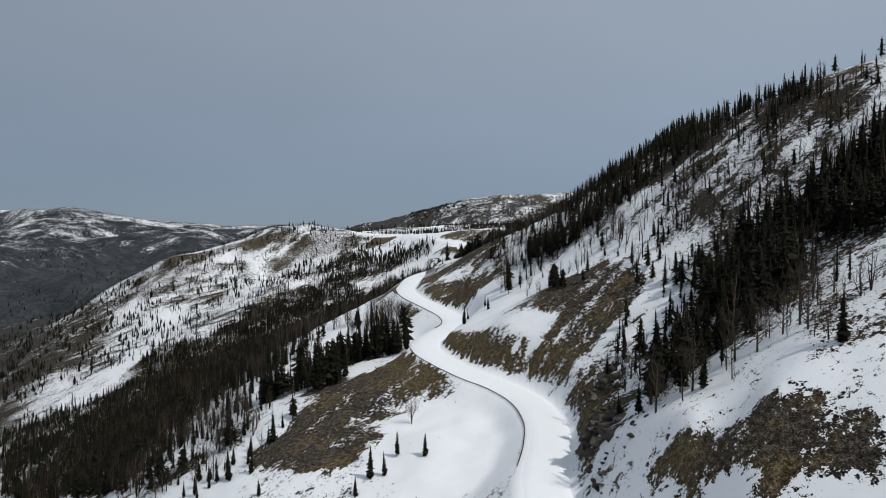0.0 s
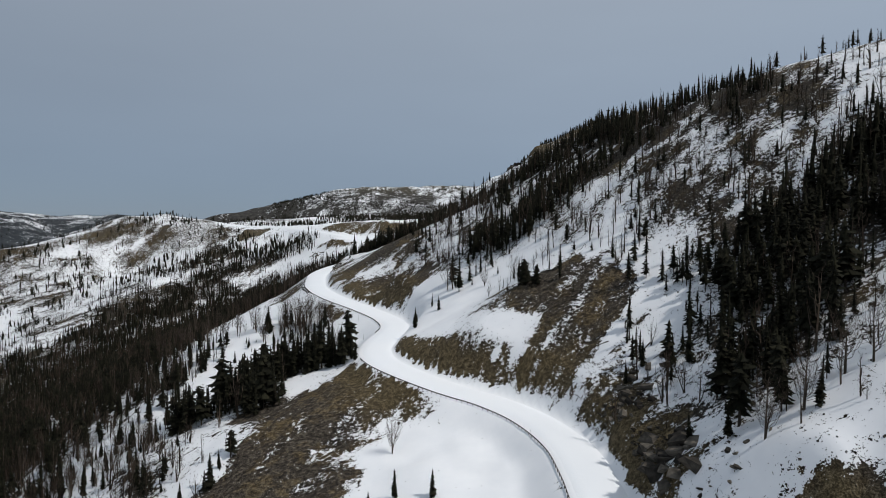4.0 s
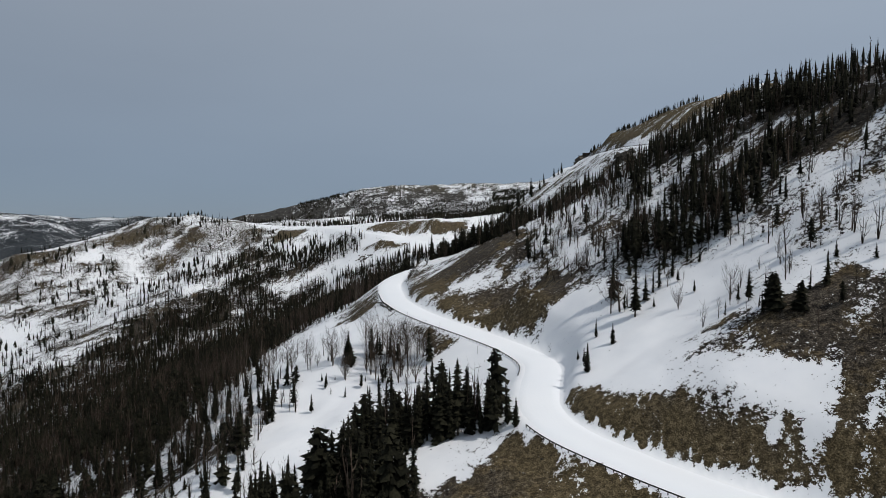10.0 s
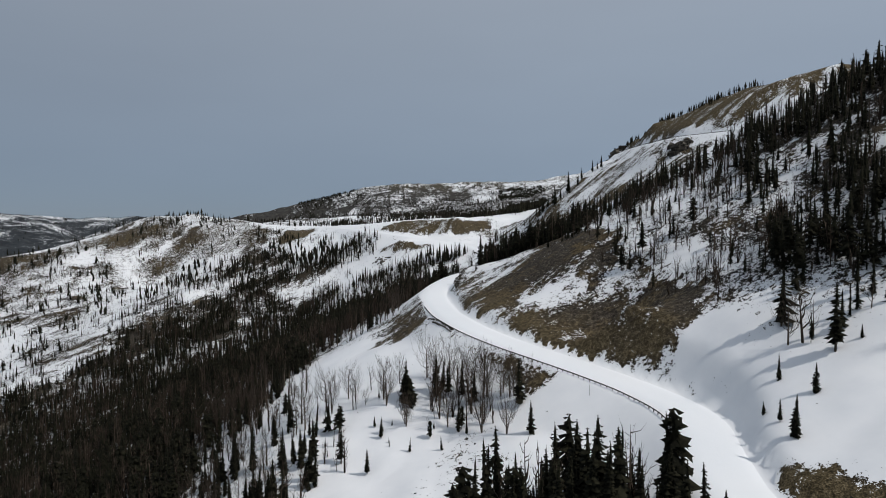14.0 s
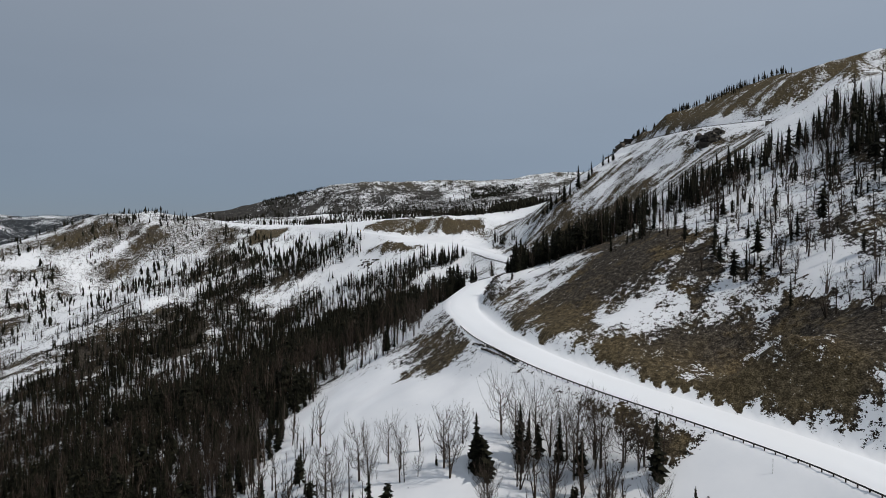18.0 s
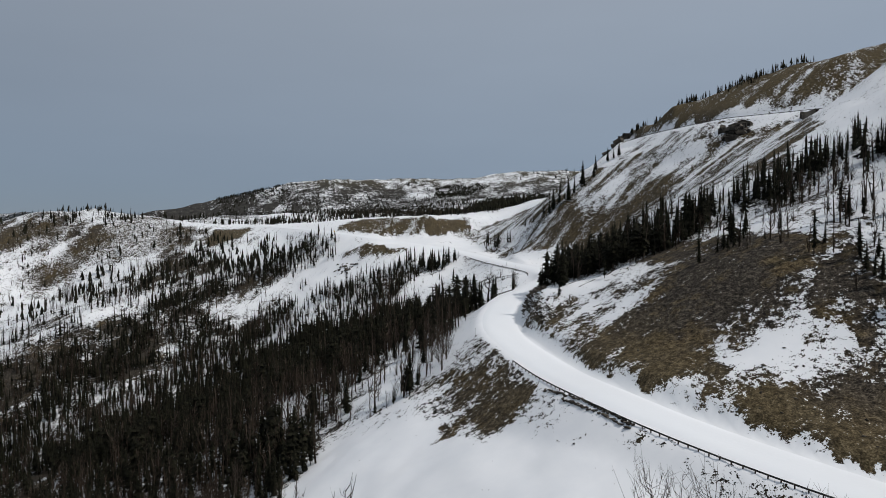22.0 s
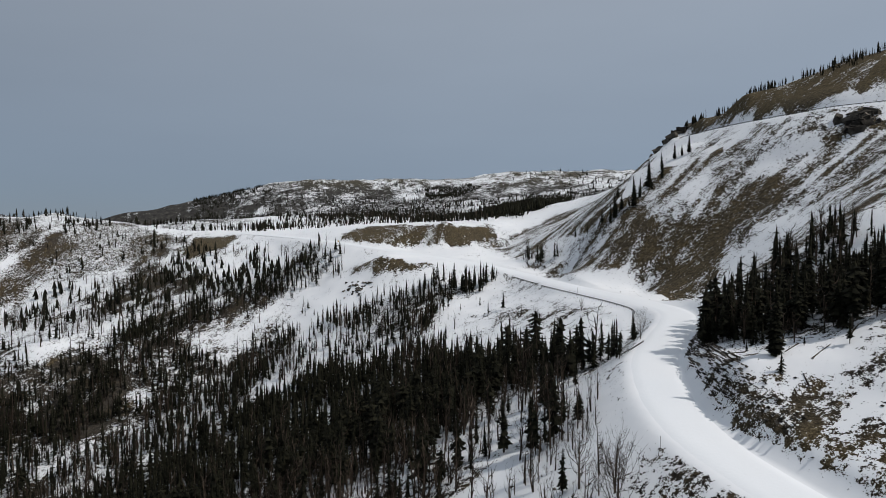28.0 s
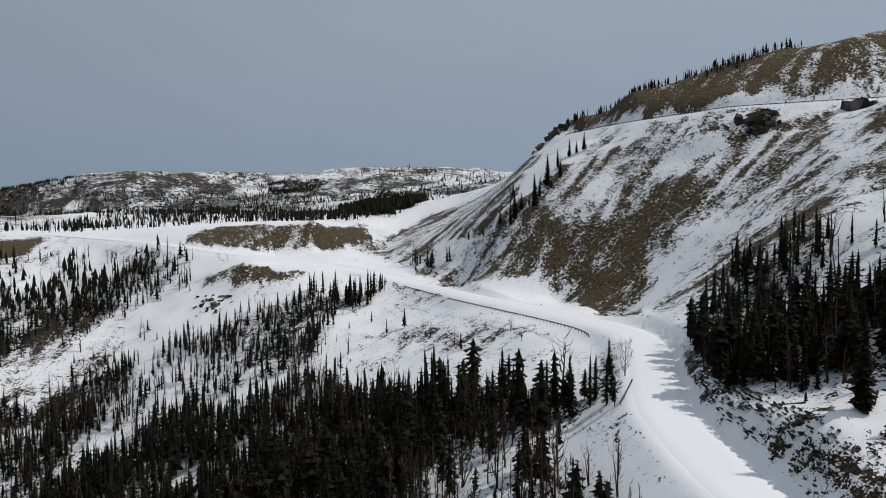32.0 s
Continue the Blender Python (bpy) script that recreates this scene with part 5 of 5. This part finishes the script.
def box_mesh(name, w, d, h, mat, bevel=0.01):
    bm = bmesh.new()
    bmesh.ops.create_cube(bm, size=1)
    bmesh.ops.scale(bm, vec=(w, d, h), verts=bm.verts)
    bmesh.ops.translate(bm, vec=(0, 0, h / 2), verts=bm.verts)
    bmesh.ops.bevel(bm, geom=bm.edges[:], offset=bevel, segments=1, affect="EDGES")
    me = bpy.data.meshes.new(name)
    bm.to_mesh(me)
    bm.free()
    me.materials.append(mat)
    return me


POST_MESH = box_mesh("guardrail_post", 0.17, 0.2, 0.78, POST_WOOD)
# half a corrugated steel beam: across and up
BEAM = [(0.00, -0.155), (0.05, -0.12), (0.08, -0.08), (0.05, -0.035), (0.015, 0.0), (0.05, 0.035), (0.08, 0.08), (0.05, 0.12), (0.0, 0.155)]


def guardrail(line, y0, y1, off, label, sink=0.0):
    top = tagged(new("guardrail"), label, "guardrail", "roadside guardrails")
    posts = offset_line(line, y0, y1, off, 1.905)
    d = np.gradient(posts[:, :2], axis=0)
    d /= np.linalg.norm(d, axis=1)[:, None]
    top.matrix_world = Matrix.Translation(posts[0])
    inv = top.matrix_world.inverted()
    n, m = len(posts), len(BEAM)
    z = posts[:, 2] + 0.10 - sink
    for k in range(n):
        p = part("post", POST_MESH, top)
        turn = math.atan2(d[k, 1], d[k, 0])
        p.matrix_world = Matrix.LocRotScale((posts[k, 0], posts[k, 1], z[k] - 0.04), Euler((0, 0, turn)), (1, 1, 1))
        p.matrix_parent_inverse = inv
        p.matrix_basis = Matrix.LocRotScale((posts[k, 0], posts[k, 1], z[k] - 0.04), Euler((0, 0, turn)), (1, 1, 1))
    v, f = [], []
    for k in range(n):
        r = np.array([d[k, 1], -d[k, 0]])
        for back in (0, 1):
            for a, b in BEAM:
                q = posts[k, :2] + r * (0.12 + a - 0.012 * back)
                v.append((q[0] - posts[0, 0], q[1] - posts[0, 1], z[k] + 0.60 + b - posts[0, 2]))
    for k in range(n - 1):
        o, o2 = k * 2 * m, (k + 1) * 2 * m
        for j in range(m - 1):
            f.append((o + j, o2 + j, o2 + j + 1, o + j + 1))
            f.append((o + m + j, o + m + j + 1, o2 + m + j + 1, o2 + m + j))
        f.append((o + m - 1, o2 + m - 1, o2 + 2 * m - 1, o + 2 * m - 1))
        f.append((o, o + m, o2 + m, o2))
    part("rail", mesh_from("guardrail_beam", v, f, [STEEL]), top, "weathered corrugated steel beam")
    return top


guardrail(ROAD, 149, 262, 7.2, "dark weathered steel guardrail along the snowy road", 0.75)
guardrail(ROAD, 288, 436, 7.2, "dark weathered steel guardrail round the snowy bend", 0.75)
guardrail(curve_through([(-47, 508.6, -27.4), (-40.5, 512.6, -26.6), (-35, 516.2, -25.9)], 1.0), 508, 517, 0, "short guardrail piece half buried in snow", 0.3)
guardrail(ROAD, 541, 640, 13.5, "guardrail above the snowy embankment", 0.4)
guardrail(ROAD_NORTH, 641, 688, 12.5, "guardrail above the snowy embankment", 0.4)
guardrail(ROAD_UPPER, 505, 735, 4.6, "guardrail of the upper switchback road", 0.3)


# ---- snow poles ----
POLE_MAT = plain("grey_marker_pole", ((0.3, (0.12, 0.11, 0.10)), (0.7, (0.22, 0.21, 0.20))), 5, 0.7)
pv, pf = [], []
cone_ring(pv, pf, (0, 0, -0.4), (0, 0, 2.6), 0.04, 0.03, 6)
POLE_MESH = mesh_from("pole", pv, pf, [POLE_MAT], True)
FLAG_MESH = box_mesh("reflector", 0.12, 0.03, 0.22, POLE_MAT, 0.005)
for px, py in ((-3, 612), (-19, 545), (9, 560), (-36, 323), (-69, 462), (-41, 515), (6.5, 186), (-34, 300)):
    ob = tagged(new("snow_pole"), "thin grey snow pole at the road's edge", "marker pole", "snow poles")
    part("pole", POLE_MESH, ob)
    fl = part("reflector", FLAG_MESH, ob)
    fl.location = (0, 0, 2.3)
    ob.location = (px, py, float(on_ground(px, py)))


# ---- rocks ----
def rock_arrays(rng, sub=1):
    bm = bmesh.new()
    bmesh.ops.create_icosphere(bm, subdivisions=sub, radius=1)
    cuts = [Vector(rng.normal(0, 1, 3)).normalized() for _ in range(11)]
    for v in bm.verts:
        for c in cuts:
            over = v.co.dot(c) - 0.5
            if over > 0:
                v.co -= c * over
        v.co *= 1 + rng.uniform(-0.08, 0.08)
    vs, fs = np.array([v.co[:] for v in bm.verts]), np.array([[v.index for v in f.verts] for f in bm.faces])
    bm.free()
    return vs, fs


def stone_arrays(rng):
    """A small eight-sided stone."""
    v = np.array([(1, 0, 0), (0, 1, 0), (-1, 0, 0), (0, -1, 0), (0, 0, 1), (0, 0, -1)], float) * rng.uniform(0.6, 1.15, (6, 1)) + rng.normal(0, 0.12, (6, 3))
    return v, np.array([(k, (k + 1) % 4, 4) for k in range(4)] + [((k + 1) % 4, k, 5) for k in range(4)])


ROCKS = [stone_arrays(rng) for _ in range(6)]
BIG_ROCKS = [rock_arrays(rng, 2) for _ in range(6)]
BIG_MESH = [mesh_from("rock", v, f, [ROCK]) for v, f in BIG_ROCKS]


def joined_rocks(name, x, y, size, label, category="rocks"):
    which = rng.integers(0, len(ROCKS), len(x))
    vs, fs, base = [], [], 0
    for k, (v, f) in enumerate(ROCKS):
        i = np.where(which == k)[0]
        a = rng.uniform(0, 6.28, len(i))
        c, s = np.cos(a)[:, None], np.sin(a)[:, None]
        sc = size[i][:, None] * rng.uniform(0.6, 1.3, (3, len(i), 1))
        X, Y = (v[:, 0] * c - v[:, 1] * s) * sc[0] + x[i][:, None], (v[:, 0] * s + v[:, 1] * c) * sc[1] + y[i][:, None]
        Z = v[:, 2] * sc[2] * 0.75 + on_ground(x[i], y[i])[:, None] + 0.15 * size[i][:, None]
        vs.append(np.stack([X, Y, Z], -1).reshape(-1, 3))
        fs.append((f[None] + (np.arange(len(i)) * len(v))[:, None, None] + base).reshape(-1, 3))
        base += len(i) * len(v)
    return tagged(new(name, mesh_from(name, np.vstack(vs), np.vstack(fs), [ROCK])), label, category, kind="stuff")


n = 120000
rx, ry = rng.uniform(-110, 150, n), rng.uniform(95, 720, n)
rs = at_grid(rx, ry, SNOW_GRID)
ok = rng.uniform(0, 1, n) < np.clip(1.45 - 1.25 * rs, 0, 0.8) + 0.05 * (fbm(rx / 14, ry / 14, 3, 77) > 0.52)
for line, half, reach in ROADS:
    d, _, _ = beside(line, rx, ry, 30)
    ok &= d > half + 0.5
rx, ry = rx[ok][:24000], ry[ok][:24000]
joined_rocks("scree_stones", rx, ry, 0.12 + 0.5 * rng.power(0.35, len(rx)) ** 1.5 * rng.uniform(0, 1, len(rx)), "loose grey-brown stones on the bare slopes")


def slab_mesh(rng):
    """An angular broken slab."""
    bm = bmesh.new()
    bmesh.ops.create_cube(bm, size=1.6)
    for v in bm.verts:
        v.co += Vector(rng.normal(0, 0.26, 3))
    me = bpy.data.meshes.new("slab")
    bmesh.ops.triangulate(bm, faces=bm.faces[:])
    bm.to_mesh(me)
    bm.free()
    me.materials.append(ROCK)
    return me


SLAB_MESH = [slab_mesh(rng) for _ in range(6)]


def outcrop(name, label, x, y, spread, count, size, flat=0.8, meshes=BIG_MESH):
    top = tagged(new(name), label, "rock outcrop")
    top.location = (x, y, float(on_ground(x, y)))
    for _ in range(count):
        o = rng.normal(0, 0.45, 2) * spread
        if min(beside(line, np.array([x + o[0]]), np.array([y + o[1]]), 60)[0][0] - half for line, half, reach in ROADS) < 2.5 + size * 0.6:
            continue
        s = size * rng.uniform(0.5, 1.2)
        p = part("rock", meshes[int(rng.integers(0, 6))], top)
        p.location = (o[0], o[1], float(on_ground(x + o[0], y + o[1])) - top.location[2] - 0.1 * s)
        p.rotation_euler = tuple(rng.uniform(-0.5, 0.5, 2)) + (rng.uniform(0, 6.28),)
        p.scale = (s * rng.uniform(0.8, 1.4), s * rng.uniform(0.8, 1.4), s * flat * rng.uniform(0.7, 1.3))
    return top


outcrop("rock_outcrop", "dark jagged crag above the scree below the upper road", 158, 563, 8, 60, 2.6, 1.2, SLAB_MESH)
outcrop("rock_outcrop", "dark craggy rocks in the middle of the scree", 129, 590, 10, 50, 2.0, 1.0, SLAB_MESH)
outcrop("rock_outcrop", "weathered cliff at the shoulder of the hill", 150, 752, 12, 50, 2.8, 0.9, SLAB_MESH)
outcrop("rock_outcrop", "broken rock face beside the snowy road", 25, 152, 9, 30, 1.6, 0.9, SLAB_MESH)
outcrop("rock_outcrop", "broken brown rock bank beside the snowy road", 27, 180, 9, 44, 0.62, 0.5, SLAB_MESH)
outcrop("rock_outcrop", "broken brown rock bank beside the snowy road", 22, 160, 9, 44, 0.62, 0.5, SLAB_MESH)
outcrop("rock_outcrop", "broken brown rock bank beside the snowy road", 23, 135, 9, 44, 0.62, 0.5, SLAB_MESH)
outcrop("rock_outcrop", "dark rocks showing through the snow slope", 34, 182, 9, 24, 1.1, 0.7, SLAB_MESH)
outcrop("rock_outcrop", "low rocks on the snowy slope under the pullout", -78, 752, 10, 40, 0.9, 0.6, SLAB_MESH)
outcrop("boulder", "pale snow-dusted boulder on the brown mound", 0, 825, 3, 5, 2.4, 0.8, [mesh_from("rock", v, f, [PALE_ROCK]) for v, f in BIG_ROCKS])


def berm(x0, y0, x1, y1, count):
    top = tagged(new("stone_berm"), "row of dark stones below the guardrail", "stone row", "stone rows")
    top.location = (x0, y0, float(on_ground(x0, y0)))
    for k in range(count):
        t = k / (count - 1)
        x, y = x0 + (x1 - x0) * t + rng.normal(0, 0.12), y0 + (y1 - y0) * t + rng.normal(0, 0.12)
        p = part("stone", BIG_MESH[int(rng.integers(0, 6))], top)
        s = rng.uniform(0.35, 0.6)
        p.location = (x - x0, y - y0, float(on_ground(x, y)) - top.location[2] + 0.12)
        p.rotation_euler = (0, 0, rng.uniform(0, 6.28))
        p.scale = (s * 1.3, s, s * 0.7)


berm(-68.6, 411.6, -62.6, 385.3, 40)
berm(-68.1, 404.0, -63.4, 385.0, 36)


# ---- layered rock bank beside the road, its slabs dipping towards the snow ----
def ledges(y0, y1, near, width, count):
    top = tagged(new("rock_ledges"), "dark layered rock bank streaked with snow beside the road", "rock bank")
    line = offset_line(ROAD, y0, y1, -near, 0.5)
    top.location = line[0]
    d = np.gradient(line[:, :2], axis=0)
    d /= np.linalg.norm(d, axis=1)[:, None]
    for _ in range(count):
        k = int(rng.integers(0, len(line)))
        across = width * rng.uniform(0, 1) ** 1.2
        x, y = line[k, 0] + d[k, 1] * across, line[k, 1] - d[k, 0] * across
        p = part("slab", SLAB_MESH[int(rng.integers(0, 6))], top)
        s = rng.uniform(0.2, 0.44)
        p.location = Vector((x, y, float(on_ground(x, y)) - 0.06 * s)) - top.location
        p.rotation_euler = (rng.normal(0, 0.12), 0.55 + rng.normal(0, 0.1), math.atan2(-d[k, 0], d[k, 1]) + rng.normal(0.5, 0.2))
        p.scale = (s * rng.uniform(2.0, 4.2), s * rng.uniform(0.4, 0.8), s * 0.45)


ledges(470, 512, 8.0, 7.0, 290)
ledges(452, 474, 9.0, 6.0, 60)
ledges(150, 176, 10.0, 7.0, 50)


# ---- fallen trunks ----
def fallen_log(x, y, ln, turn):
    v, f = [], []
    cone_ring(v, f, (0, 0, 0), (ln, 0, 0.1), 0.2, 0.07, 7)
    for k in range(5):
        s = ln * (0.4 + 0.11 * k)
        a = rng.uniform(0, 6.28)
        cone_ring(v, f, (s, 0, 0.05), (s + 0.5, 0.8 * math.cos(a), 0.1 + 0.8 * abs(math.sin(a))), 0.04, 0.015, 3)
    c, s = math.cos(radians(turn)), math.sin(radians(turn))
    za, zb = float(on_ground(x, y)), float(on_ground(x + ln * c, y + ln * s))
    ob = tagged(new("fallen_log", mesh_from("fallen_log", v, f, [DEADWOOD], True)), "fallen bare trunk lying on snowy slope", "log", "fallen trunks")
    ob.matrix_world = Matrix.LocRotScale((x, y, za + 0.04), Euler((0, -math.atan2(zb - za, ln), radians(turn))), (1, 1, 1))


for lx, ly, ln, turn in ((36, 206, 6, 150), (44, 196, 5, 200), (47, 188, 7, 170), (6, 344, 5, 30), (3, 352, 4, 100), (-14, 340, 5, 160), (-36, 478, 5, 120), (-30, 470, 6, 200), (-40, 458, 4, 60), (30, 262, 5, 80), (-10, 435, 5, 140), (-34, 463, 7, 15), (-24, 464, 6, 20), (-3, 364, 5, 170), (2, 360, 6, 20), (-6, 367, 4, 200), (8, 366, 5, 150)):
    fallen_log(lx, ly, ln, turn)


# ---- warning sign by the far road ----
SIGN_YELLOW = plain("yellow_sign_sheeting", ((0.3, (0.62, 0.36, 0.02)), (0.7, (0.72, 0.44, 0.03))), 3, 0.5, 0, 0.0)
sign = tagged(new("road_sign"), "yellow diamond warning sign on a post beside the far road", "road sign")
sv, sf = [], []
cone_ring(sv, sf, (0, 0, -0.5), (0, 0, 2.6), 0.05, 0.05, 6)
part("post", mesh_from("sign_post", sv, sf, [POLE_MAT], True), sign)
plate = part("plate", box_mesh("sign_plate", 0.95, 0.03, 0.95, SIGN_YELLOW, 0.01), sign, "yellow diamond plate")
plate.location, plate.rotation_euler = (0, -0.07, 1.75), (0, radians(45), 0)
sign.location, sign.rotation_euler = (-82, 827, float(on_ground(-82, 827))), (0, 0, radians(-12))
